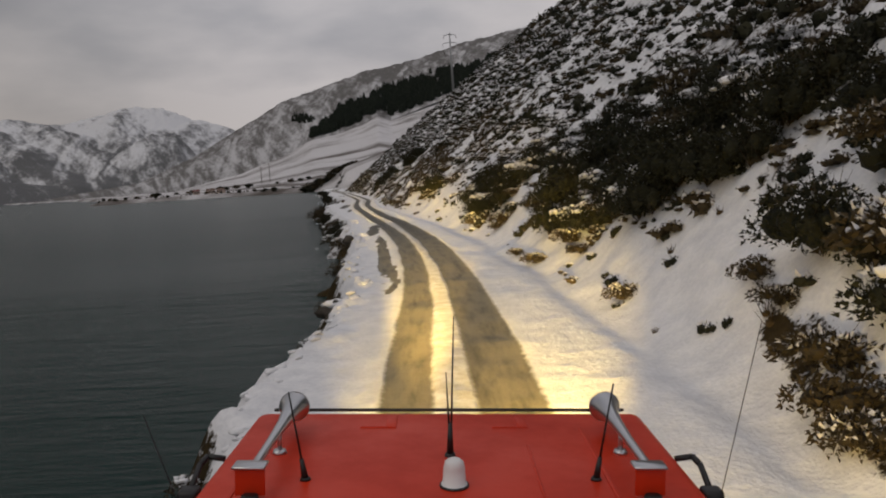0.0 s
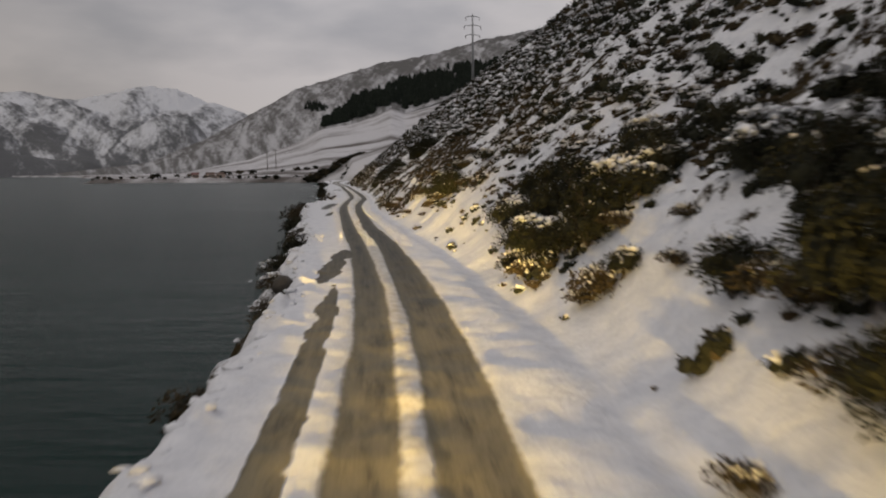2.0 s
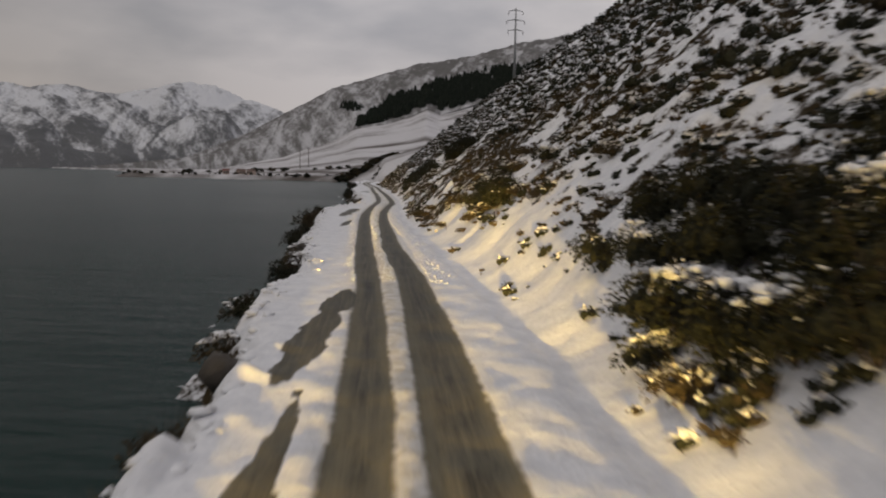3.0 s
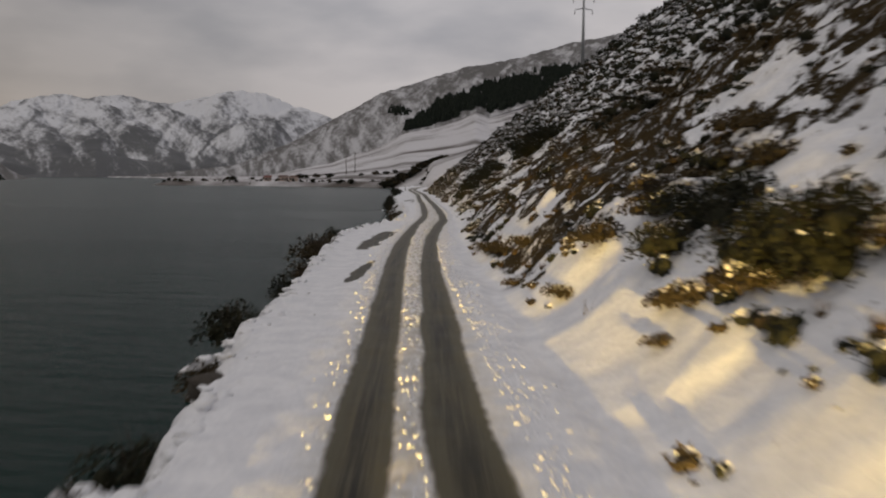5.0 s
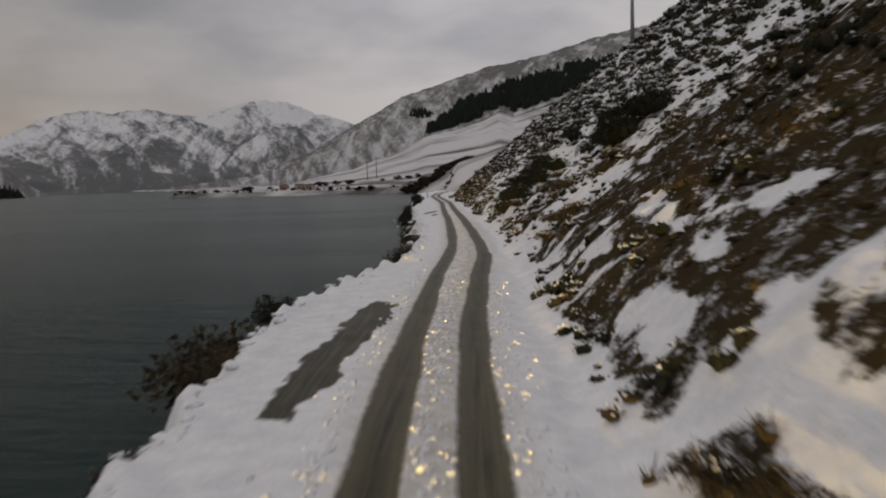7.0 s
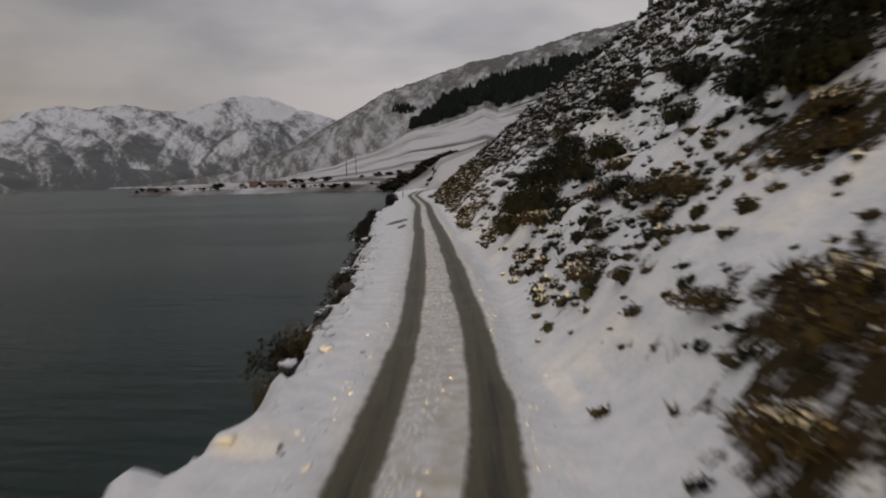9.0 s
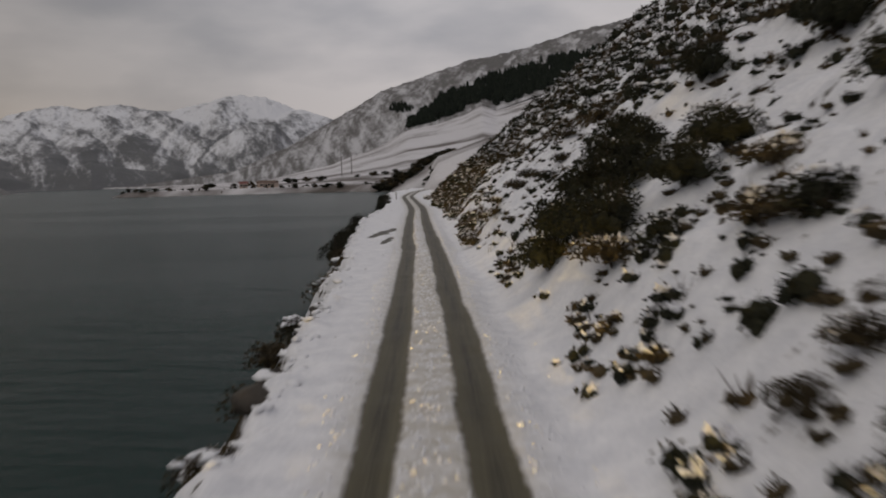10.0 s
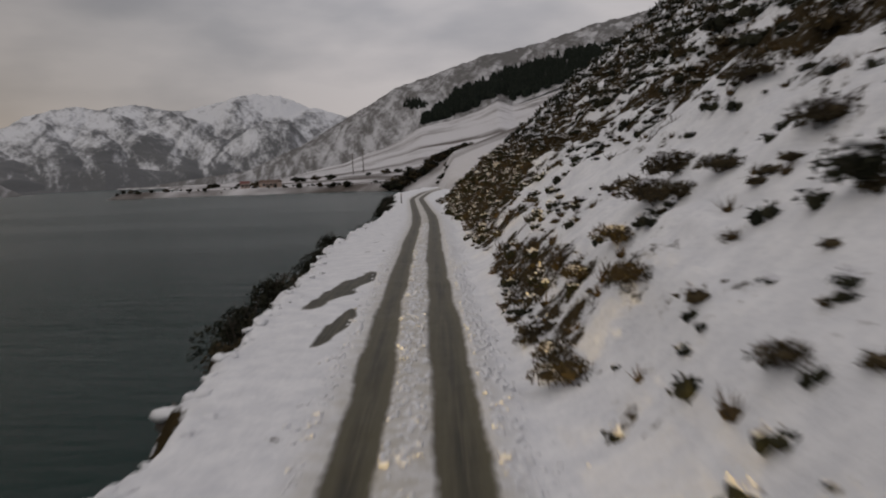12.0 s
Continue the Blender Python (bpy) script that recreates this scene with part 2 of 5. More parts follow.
# ---- mesh helpers ----
def grid_mesh(name, X, Y, Z, material, attributes=()):
    """A sheet from arrays of rows and columns."""
    rows, cols = X.shape
    co = np.stack([X, Y, Z], -1).reshape(-1, 3).astype(np.float32)
    a = (np.arange(rows - 1)[:, None] * cols + np.arange(cols - 1)[None, :]).ravel()
    quads = np.stack([a, a + 1, a + cols + 1, a + cols], 1).astype(np.int32)
    me = bpy.data.meshes.new(name)
    me.vertices.add(len(co))
    me.vertices.foreach_set("co", co.ravel())
    me.loops.add(quads.size)
    me.loops.foreach_set("vertex_index", quads.ravel())
    me.polygons.add(len(quads))
    me.polygons.foreach_set("loop_start", np.arange(0, quads.size, 4, dtype=np.int32))
    me.polygons.foreach_set("use_smooth", np.ones(len(quads), bool))
    me.update(calc_edges=True)
    for key, values in attributes:
        me.attributes.new(key, "FLOAT", "POINT").data.foreach_set("value", np.asarray(values, np.float32).ravel())
    me.materials.append(material)
    return new(name, me)


def smooth(bm):
    for f in bm.faces:
        f.smooth = True
    return bm


def part(name, bm, material, parent=None, label=""):
    """Links a bmesh as one mesh object under a thing or a part."""
    me = bpy.data.meshes.new(name)
    bm.to_mesh(me)
    bm.free()
    me.materials.append(material)
    ob = new(name, me)
    ob.parent = parent
    return tagged(ob, label)


def empty(name, m, label, category, group="", kind=""):
    ob = new(name)
    ob.matrix_basis = m
    ob.empty_display_size = 0.2
    return tagged(ob, label, category, group, kind)

# ---- materials ----
def material(name, colour, rough=0.7, metal=0.0):
    m = bpy.data.materials.new(name)
    m.use_nodes = True
    p = m.node_tree.nodes["Principled BSDF"]
    p.inputs["Base Color"].default_value = (*colour, 1)
    p.inputs["Roughness"].default_value = rough
    p.inputs["Metallic"].default_value = metal
    return m


class Nodes:
    """Short ways to add nodes to a material."""

    def __init__(self, m):
        self.t = m.node_tree
        self.p = self.t.nodes["Principled BSDF"]

    def add(self, kind, **props):
        n = self.t.nodes.new(kind)
        for k, v in props.items():
            setattr(n, k, v)
        return n

    def link(self, a, b):
        self.t.links.new(a, b)

    def coords(self):
        return self.add("ShaderNodeTexCoord").outputs["Object"]

    def noise(self, scale, detail=4, rough=0.55, vector=None):
        n = self.add("ShaderNodeTexNoise")
        n.inputs["Scale"].default_value, n.inputs["Detail"].default_value, n.inputs["Roughness"].default_value = scale, detail, rough
        self.link(vector or self.coords(), n.inputs["Vector"])
        return n.outputs["Fac"]

    def math(self, op, a, b=None, clamp=False):
        n = self.add("ShaderNodeMath", operation=op, use_clamp=clamp)
        for k, v in enumerate((a, b)):
            if v is None:
                continue
            if isinstance(v, (int, float)):
                n.inputs[k].default_value = v
            else:
                self.link(v, n.inputs[k])
        return n.outputs[0]

    def ramp(self, value, lo, hi):
        n = self.add("ShaderNodeMapRange", interpolation_type="SMOOTHSTEP")
        n.inputs["From Min"].default_value, n.inputs["From Max"].default_value = lo, hi
        self.link(value, n.inputs["Value"])
        return n.outputs[0]

    def mix(self, fac, a, b):
        n = self.add("ShaderNodeMix", data_type="RGBA")
        for socket, v in ((n.inputs[0], fac), (n.inputs[6], a), (n.inputs[7], b)):
            if isinstance(v, (int, float)):
                socket.default_value = v
            elif isinstance(v, tuple):
                socket.default_value = (*v, 1)
            else:
                self.link(v, socket)
        return n.outputs[2]

    def mixf(self, fac, a, b):
        n = self.add("ShaderNodeMix", data_type="FLOAT")
        for socket, v in ((n.inputs[0], fac), (n.inputs[2], a), (n.inputs[3], b)):
            if isinstance(v, (int, float)):
                socket.default_value = v
            else:
                self.link(v, socket)
        return n.outputs[0]

    def attribute(self, name):
        return self.add("ShaderNodeAttribute", attribute_name=name).outputs["Fac"]

    def bump(self, value, strength, distance):
        n = self.add("ShaderNodeBump")
        n.inputs["Strength"].default_value, n.inputs["Distance"].default_value = strength, distance
        self.link(value, n.inputs["Height"])
        self.link(n.outputs[0], self.p.inputs["Normal"])

    def upward(self):
        """How far the surface faces up."""
        g = self.add("ShaderNodeNewGeometry")
        s = self.add("ShaderNodeSeparateXYZ")
        self.link(g.outputs["Normal"], s.inputs[0])
        return s.outputs["Z"]


def ground_material():
    m = material("snowy_ground", (0.8, 0.8, 0.82), 0.6)
    n = Nodes(m)
    c = n.coords()
    fine, mid, big = n.noise(9, 5, 0.6, c), n.noise(1.3, 4, 0.6, c), n.noise(0.18, 3, 0.5, c)
    snow = n.mix(n.math("ADD", n.math("MULTIPLY", n.ramp(mid, 0.3, 0.7), 0.6), n.math("MULTIPLY", n.ramp(fine, 0.3, 0.7), 0.4)), (0.64, 0.65, 0.69), (0.86, 0.86, 0.88))
    # trodden, dirty snow between and beside the tracks
    grit = n.math("MULTIPLY", n.attribute("crown"), n.mixf(n.ramp(n.noise(2.2, 5, 0.65, c), 0.3, 0.7), 0.3, 0.95))
    snow = n.mix(grit, snow, (0.43, 0.40, 0.34))
    # wet slush in the tracks, streaked along the road
    lane = n.add("ShaderNodeCombineXYZ")
    n.link(n.math("MULTIPLY", n.attribute("across"), 5.5), lane.inputs[0])
    n.link(n.math("MULTIPLY", n.attribute("along"), 0.16), lane.inputs[1])
    lane2 = n.add("ShaderNodeCombineXYZ")
    n.link(n.math("MULTIPLY", n.attribute("across"), 2.0), lane2.inputs[0])
    n.link(n.math("MULTIPLY", n.attribute("along"), 0.35), lane2.inputs[1])
    streak, blotch = n.noise(1.5, 5, 0.6, lane.outputs[0]), n.noise(1.2, 5, 0.65, lane2.outputs[0])
    wet = n.mix(n.ramp(blotch, 0.3, 0.7), (0.008, 0.007, 0.004), (0.036, 0.032, 0.019))
    wet = n.mix(n.math("MULTIPLY", n.ramp(streak, 0.42, 0.68), 0.8), wet, (0.095, 0.083, 0.052))
    edge = n.math("SUBTRACT", 1.0, n.attribute("rut"), True)
    wet = n.mix(n.math("MULTIPLY", edge, 0.8), wet, (0.100, 0.088, 0.052))
    # near the truck: thinner slush, with headlamp light also put into its paler colour
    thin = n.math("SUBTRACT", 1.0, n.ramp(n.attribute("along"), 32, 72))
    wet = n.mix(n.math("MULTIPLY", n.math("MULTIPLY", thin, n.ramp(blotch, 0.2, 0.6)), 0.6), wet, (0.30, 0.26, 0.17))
    wet = n.mix(n.math("MULTIPLY", n.ramp(n.noise(22, 3, 0.6, c), 0.55, 0.7), 0.35), wet, (0.02, 0.018, 0.015))
    slush = n.ramp(n.math("ADD", n.attribute("slush"), n.math("ADD", n.math("MULTIPLY", n.math("SUBTRACT", fine, 0.5), 0.45), n.math("MULTIPLY", n.math("SUBTRACT", n.noise(3.5, 4, 0.65, c), 0.5), 0.6))), 0.25, 0.75)
    # brown earth and dry tussock
    earth = n.mix(n.noise(3.0, 6, 0.7, c), (0.008, 0.006, 0.003), (0.070, 0.050, 0.023))
    hole = n.math("ADD", n.attribute("soil"), n.math("ADD", n.math("MULTIPLY", n.math("SUBTRACT", mid, 0.5), 1.3), n.math("MULTIPLY", n.math("SUBTRACT", fine, 0.5), 1.0)))
    soil = n.ramp(hole, 0.54, 0.78)
    col = n.mix(soil, snow, earth)
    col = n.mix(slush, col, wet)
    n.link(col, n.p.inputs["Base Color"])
    n.link(n.mixf(slush, n.mixf(soil, 0.6, 0.95), 0.48), n.p.inputs["Roughness"])
    n.link(n.mixf(slush, n.mixf(soil, 0.3, 0.06), 0.13), n.p.inputs["Specular IOR Level"])
    n.bump(n.math("MULTIPLY", n.math("ADD", n.math("MULTIPLY", fine, n.mixf(soil, 0.35, 1.1)), mid), n.mixf(slush, 1.0, 0.22)), 0.6, 0.14)
    return m


def water_material():
    m = material("lake_water", (0.006, 0.022, 0.019), 0.25)
    n = Nodes(m)
    n.p.inputs["IOR"].default_value = 1.33
    n.p.inputs["Specular IOR Level"].default_value = 0.12
    n.p.inputs["Specular Tint"].default_value = (0.70, 1.0, 0.96, 1)
    s = n.add("ShaderNodeMapping")
    s.inputs["Rotation"].default_value = (0, 0, 0.35)
    s.inputs["Scale"].default_value = (0.35, 1.5, 1)
    n.link(n.coords(), s.inputs[0])
    small, mid, long = n.noise(2.6, 5, 0.65, s.outputs[0]), n.noise(0.55, 4, 0.6, s.outputs[0]), n.noise(0.06, 3, 0.5, s.outputs[0])
    gust = n.mixf(n.ramp(n.noise(0.02, 3, 0.5, s.outputs[0]), 0.35, 0.65), 0.6, 1.3)
    swell = n.math("ADD", n.math("MULTIPLY", small, 0.45), n.math("ADD", n.math("MULTIPLY", mid, 1.4), long))
    n.bump(n.math("MULTIPLY", swell, gust), 1.0, 0.35)
    return m


def mountain_material(name, dark, pale):
    m = material(name, pale, 0.8)
    n = Nodes(m)
    c = n.coords()
    a, b = n.noise(0.010, 7, 0.65, c), n.noise(0.07, 5, 0.65, c)
    rock = n.math("ADD", n.attribute("rock"), n.math("ADD", n.math("MULTIPLY", n.math("SUBTRACT", a, 0.5), 0.5), n.math("MULTIPLY", n.math("SUBTRACT", b, 0.5), 0.8)))
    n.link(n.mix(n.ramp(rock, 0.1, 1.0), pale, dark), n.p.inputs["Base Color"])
    n.bump(b, 0.6, 6.0)
    return m


SNOWY_GROUND = ground_material()
WATER = water_material()
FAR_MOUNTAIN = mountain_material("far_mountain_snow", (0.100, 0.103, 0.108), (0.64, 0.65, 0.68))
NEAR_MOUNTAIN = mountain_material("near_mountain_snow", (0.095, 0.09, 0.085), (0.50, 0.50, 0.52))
PLAIN = mountain_material("snowy_plain", (0.10, 0.085, 0.075), (0.60, 0.59, 0.61))

# ---- ground, lake and mountains ----
def spaced(*runs):
    out = []
    for a, b, s in runs:
        out += list(np.arange(a, b, s))
    return np.array(out + [runs[-1][1]])


def build_ground():
    ys = spaced((-70, -6, 2.0), (-6, 130, 0.29), (130, 240, 0.31), (240, 320, 0.8), (320, 400, 4))
    ds = spaced((-30, -12, 3), (-12, -7.5, 0.5), (-7.5, -3.2, 0.2), (-3.2, 3.2, 0.11), (3.2, 16, 0.25), (16, 30, 0.45), (30, 40, 0.7), (40, 90, 1.6), (90, 240, 8))
    Y, D = np.meshgrid(ys, ds, indexing="ij")
    Z = height(Y, D)
    slush = np.maximum(track_mask(Y, D), patch_mask(Y, D))
    shore = step(0.05, 0.75, edge_d(Y) - D)
    soil = np.maximum(soil_mask(Y, D), shore * (0.72 + 0.25 * fbm(Y * 0.6, D * 0.6, 101, 3)))
    # snow does not hold on the steep fronts of the lumps
    steep = np.gradient(Z, ds, axis=1) - 0.6 * np.gradient(Z, ys, axis=0) * -1
    front = step(0.95, 1.75, steep) * step(0.8, 2.5, D - foot_d(Y)) * (0.72 + 0.3 * fbm(Y * 0.5, D * 0.5, 441, 2))
    soil = np.maximum(soil, front)
    spots = step(0.7, 1.15, fbm(Y * 1.2, D * 2.4, 131, 3)) * 0.62
    soil = np.maximum(soil, spots * (D < -1.9) * step(70, 95, Y))
    lmid, rmid = track_mids(Y)
    crown = 1 - step(0.9, 2.1, np.abs(D - 0.5 * (lmid + rmid)))
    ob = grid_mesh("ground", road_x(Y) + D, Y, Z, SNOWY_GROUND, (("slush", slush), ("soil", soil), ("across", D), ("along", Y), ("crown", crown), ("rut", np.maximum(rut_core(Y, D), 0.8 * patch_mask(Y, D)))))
    tagged(ob, "snow-covered road, lake verge and steep hillside with wheel tracks", "ground", kind="structure")


CENTRE = (-12.0, 90.0)
SHORE_X = (-262, -250, -200, -143, -110, -95, -75, -58, -40)
SHORE_Y = (528, 516, 512, 494, 472, 458, 432, 352, 330)


FIELD_AZ = (-6, -2, 1.3, 3.6, 5.2, 6.2, 7.4, 9.5, 11.6, 13, 17, 22, 30)
FIELD_EL = (7.9, 7.0, 5.8, 5.1, 4.65, 5.1, 4.5, 3.85, 3.45, 2.6, 1.1, 0.1, 0.0)


def plain_z(x, y):
    """The snowy flat beyond the road's bend, rising to the mountains; below water where the lake lies."""
    r, az = np.hypot(x - CENTRE[0], y - CENTRE[1]), np.degrees(np.arctan2(-(x - CENTRE[0]), y - CENTRE[1]))
    front = np.interp(x, SHORE_X, SHORE_Y)
    inland = (y - front) + 5 * fbm(x * 0.03, y * 0.03, 111, 3)
    tip = np.interp(y, (500, 530, 600, 760, 1100, 1500, 2200), (-258, -262, -245, -330, -560, -800, -1400))
    inland = np.minimum(inland, (x - tip) * 0.7 + 4 * fbm(x * 0.03, y * 0.03, 112, 3))
    rise = np.interp(r, (300, 430, 540, 690, 1000, 1400, 1460, 1600, 2400), (0.0, 0.004, 0.02, 0.13, 0.45, 1.0, 1.0, 0.6, 0.3))
    land = 0.8 + rise * 1400 * np.tan(np.radians(np.interp(az, FIELD_AZ, FIELD_EL))) + 0.8 * fbm(x * 0.02, y * 0.02, 113, 3) * step(350, 600, r)
    foot = np.interp(y, (345, 400, 450, 500, 600, 800), (-62, -82, -103, -108, -95, -60))
    land = land + 0.33 * np.clip(x - foot, 0, 70) * step(340, 400, y) * (1 - step(560, 760, y))
    return np.where(inland > 0, np.minimum(land, -2 + 0.35 * inland), -5.0) - 7 * (1 - step(-45, 20, y - 345)) * (x > -75) - 3.0 * (1 - step(250, 330, y))


def build_plain():
    az = np.radians(np.concatenate([np.arange(-180, -14, 4), np.arange(-14, 48, 0.25), np.arange(48, 181, 4)]))
    r = np.concatenate([np.arange(20, 320, 12), np.arange(320, 560, 3.0), np.geomspace(560, 4900, 110)])
    R, A = np.meshgrid(r, az, indexing="ij")
    X, Y = CENTRE[0] - R * np.sin(A), CENTRE[1] + R * np.cos(A)
    Z = plain_z(X, Y)
    rock = 0.38 + 0.34 * fbm(X * 0.012, Y * 0.018, 121, 5, 0.6) + 0.17 * fbm((X - 0.35 * Y) * 0.004, (Y + 0.35 * X) * 0.035, 127, 4, 0.6) + 0.4 * (1 - step(560, 800, R)) * (0.5 + fbm(X * 0.03, Y * 0.05, 125, 3))
    ob = grid_mesh("ground_plain", X, Y, Z, PLAIN, (("rock", rock),))
    tagged(ob, "flat snow-covered farmland rising gently beyond the lake", "ground", kind="structure")


# spurs of the far range: bearing, elevation and distance down each spur, and how steeply its flanks fall
FAR_SPURS = (((34.6, 5.35, 3800), (33.0, 4.75, 3500), (31.4, 3.75, 3200), (29.9, 2.45, 2850), (28.0, 0.9, 2450)), ((30.9, 5.3, 3800), (29.3, 4.75, 3500), (27.6, 3.9, 3200), (26.2, 2.6, 2850), (25.6, 0.8, 2450)),
             ((36.5, 5.0, 3750), (37.0, 4.0, 3400), (36.4, 2.7, 3000), (35.6, 1.2, 2500)), ((23.7, 6.1, 3800), (24.6, 5.3, 3500), (25.0, 4.2, 3200), (24.6, 3.0, 2950)), ((39.8, 3.2, 3500), (39.3, 2.2, 3000), (38.6, 0.8, 2450)),
             ((19.8, 5.1, 3750), (20.6, 4.2, 3350), (21.4, 3.2, 3000)), ((33.2, 4.3, 3450), (33.6, 3.1, 3050), (33.3, 1.9, 2700)))
# lower hills in front of the far range: bearings, elevations, distance of the crest
FOOTHILLS = (((17.5, 19.0, 20.0, 21.0, 22.6, 23.8, 25.0, 26.2, 27.6, 29.0), (0.2, 1.6, 2.9, 3.95, 3.9, 3.6, 2.9, 1.9, 0.9, 0.1), 2850), ((27.0, 28.5, 30.0, 31.5, 33.2, 34.8, 36.6, 38.5), (0.2, 0.9, 1.1, 1.35, 1.75, 1.1, 0.7, 0.1), 2520))


def mountain_height(A, R, shape):
    """Height of a range along bearings A and distances R, and how near each place is to the edge of a spur."""
    azs, els, r0, rc, r1, seed, jag, power, iso = shape
    crest = rc * np.tan(np.radians(np.interp(A, azs, els))) + 4.2
    t = np.clip((R - r0) / (rc - r0), 0, 1)
    base = (r0 + 50) * np.tan(np.radians(np.interp(A, FIELD_AZ, FIELD_EL))) * (seed == 301)
    crest_up = np.maximum(crest - base, 5)
    mx, my = R * np.sin(np.radians(A)), R * np.cos(np.radians(A))
    wx = 160 * fbm(mx * 0.002, my * 0.002, seed + 30, 3)
    z = base + crest_up * t ** power
    edge = np.zeros_like(z)
    if seed == 201:
        sway = 0.5 * fbm(mx * 0.004, my * 0.004, seed + 40, 3)
        for spur in FAR_SPURS:
            a, e, r = (np.array(q)[::-1] for q in zip(*spur))
            away = np.abs(A + sway - np.interp(R, r, a)) * np.radians(1) * R
            h = np.interp(R, r, r * np.tan(np.radians(e)) + 4.2) - 0.42 * np.sqrt(away ** 2 + 900) + 12
            h = h - 0.8 * np.maximum(r[0] - R, 0) - 0.5 * np.maximum(R - r[-1], 0)
            edge = np.maximum(edge, np.exp(-(away / 45) ** 2) * (h > z))
            z = np.maximum(z, h)
        for a, e, r in FOOTHILLS:
            away = np.abs(R - r + 60 * sway)
            h = r * np.tan(np.radians(np.interp(A, a, e))) + 4.2 - 0.4 * np.sqrt(away ** 2 + 900) + 12
            edge = np.maximum(edge, np.exp(-(away / 60) ** 2) * (h > z))
            z = np.maximum(z, h)
    z = z + crest_up * jag * fbm(A * 2.2, R * 0.01, seed + 12, 4) * t
    z = z + crest_up * t * (1 - t) * iso * (ridged((mx + wx) * 0.0022, (my - wx) * 0.0022, seed + 33, 5, 0.5) + 0.5)
    return np.where(R > rc, crest * (1 - 1.4 * (R - rc) / (r1 - rc)), z) - 6, edge


def build_mountain(name, shape, a0, a1, da, nr, material, label, rock_bias, high, across, grain):
    """A range whose skyline stands at the given elevations; darker on wind-blown rocky edges and on flanks that fall to
    the right.
    """
    azs, els, r0, rc, r1, seed, jag, power, iso = shape
    R, A = np.meshgrid(np.linspace(r0, r1, nr), np.arange(a0, a1, da), indexing="ij")
    z, edge = mountain_height(A, R, shape)
    t = np.clip((R - r0) / (rc - r0), 0, 1)
    X, Y = CENTRE[0] - R * np.sin(np.radians(A)), CENTRE[1] + R * np.cos(np.radians(A))
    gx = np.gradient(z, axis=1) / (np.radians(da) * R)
    v = z / 66.0
    wa, wv = 0.45 * fbm(A * 0.6, v * 0.6, seed + 22, 3), 0.45 * fbm(A * 0.6, v * 0.6, seed + 25, 3)
    ribs = ridged((A + 0.8 * v + wa) * 0.75 * grain, (v - 0.3 * A + wv) * 0.55 * grain, seed + 20, 6, 0.62) - 0.55
    cross = ridged((A - 1.1 * v + wv) * 0.9 * grain, (v + 0.3 * A + wa) * 0.5 * grain, seed + 27, 5, 0.6) - 0.55
    grit = fbm(A * 7 * grain, v * 7 * grain, seed + 24, 3, 0.7)
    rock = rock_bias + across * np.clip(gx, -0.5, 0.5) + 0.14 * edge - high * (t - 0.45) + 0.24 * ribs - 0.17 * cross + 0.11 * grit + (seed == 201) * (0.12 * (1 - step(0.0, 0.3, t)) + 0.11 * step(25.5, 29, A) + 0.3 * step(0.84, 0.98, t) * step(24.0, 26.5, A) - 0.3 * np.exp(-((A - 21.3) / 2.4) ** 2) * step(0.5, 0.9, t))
    ob = grid_mesh(name, X, Y, z, material, (("rock", rock),))
    return tagged(ob, label, "mountain", kind="structure")


def build_water():
    bm = bmesh.new()
    for x, y in ((-5000, -4900), (60, -4900), (60, 700), (-60, 700), (-60, 2500), (-5000, 2500)):
        bm.verts.new((x, y, LAKE_Z))
    bm.faces.new(bm.verts)
    tagged(part("water", bm, WATER), "dark grey rippled lake under an overcast sky", "water", kind="structure")


build_ground()
build_plain()
build_water()
FAR_RANGE = ((10, 16, 18, 19.8, 21.6, 23.5, 25.7, 28, 29.1, 31.7, 33.5, 35.3, 38, 40.1, 43, 50, 60), (3.4, 3.9, 4.35, 5.2, 5.95, 6.2, 5.7, 5.15, 5.15, 5.6, 5.28, 5.5, 4.9, 3.4, 2.3, 2.0, 1.5),
             2300, 3800, 4700, 201, 0.012, 1.5, 0.16)
WEST_RANGE = ((47, 52, 65, 90, 130, 160, 175), (2.4, 5, 13, 17, 16, 10, 3), 1300, 2300, 2900, 351, 0.03, 1.1, 0.3)
HEADLAND = ((36.5, 37.5, 38.5, 40, 42, 50, 62), (-0.3, 0.0, 0.6, 1.9, 3.0, 5, 6), 1080, 1500, 1900, 361, 0.01, 1.0, 0.1)
NEAR_RANGE = ((-60, -30, -15, -6, -1, 3, 7.2, 11.3, 13.5, 15.4, 17.3, 20, 24, 30), (9, 11, 12, 10.6, 9.9, 8.85, 8.15, 6.9, 6.2, 5.1, 4.1, 2.6, 0.9, 0.2),
              1350, 2300, 2900, 301, 0.012, 1.0, 0.05)
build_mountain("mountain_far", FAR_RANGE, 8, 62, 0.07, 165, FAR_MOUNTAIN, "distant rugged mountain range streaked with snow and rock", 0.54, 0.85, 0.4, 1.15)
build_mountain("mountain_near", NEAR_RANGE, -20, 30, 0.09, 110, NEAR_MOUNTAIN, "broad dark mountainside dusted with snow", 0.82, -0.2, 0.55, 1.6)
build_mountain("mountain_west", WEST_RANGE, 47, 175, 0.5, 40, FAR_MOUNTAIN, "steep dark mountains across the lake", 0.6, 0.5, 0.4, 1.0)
build_mountain("headland", HEADLAND, 36.6, 62, 0.2, 30, NEAR_MOUNTAIN, "low snowy headland across the lake", 0.75, 0.0, 0.3, 2.0)

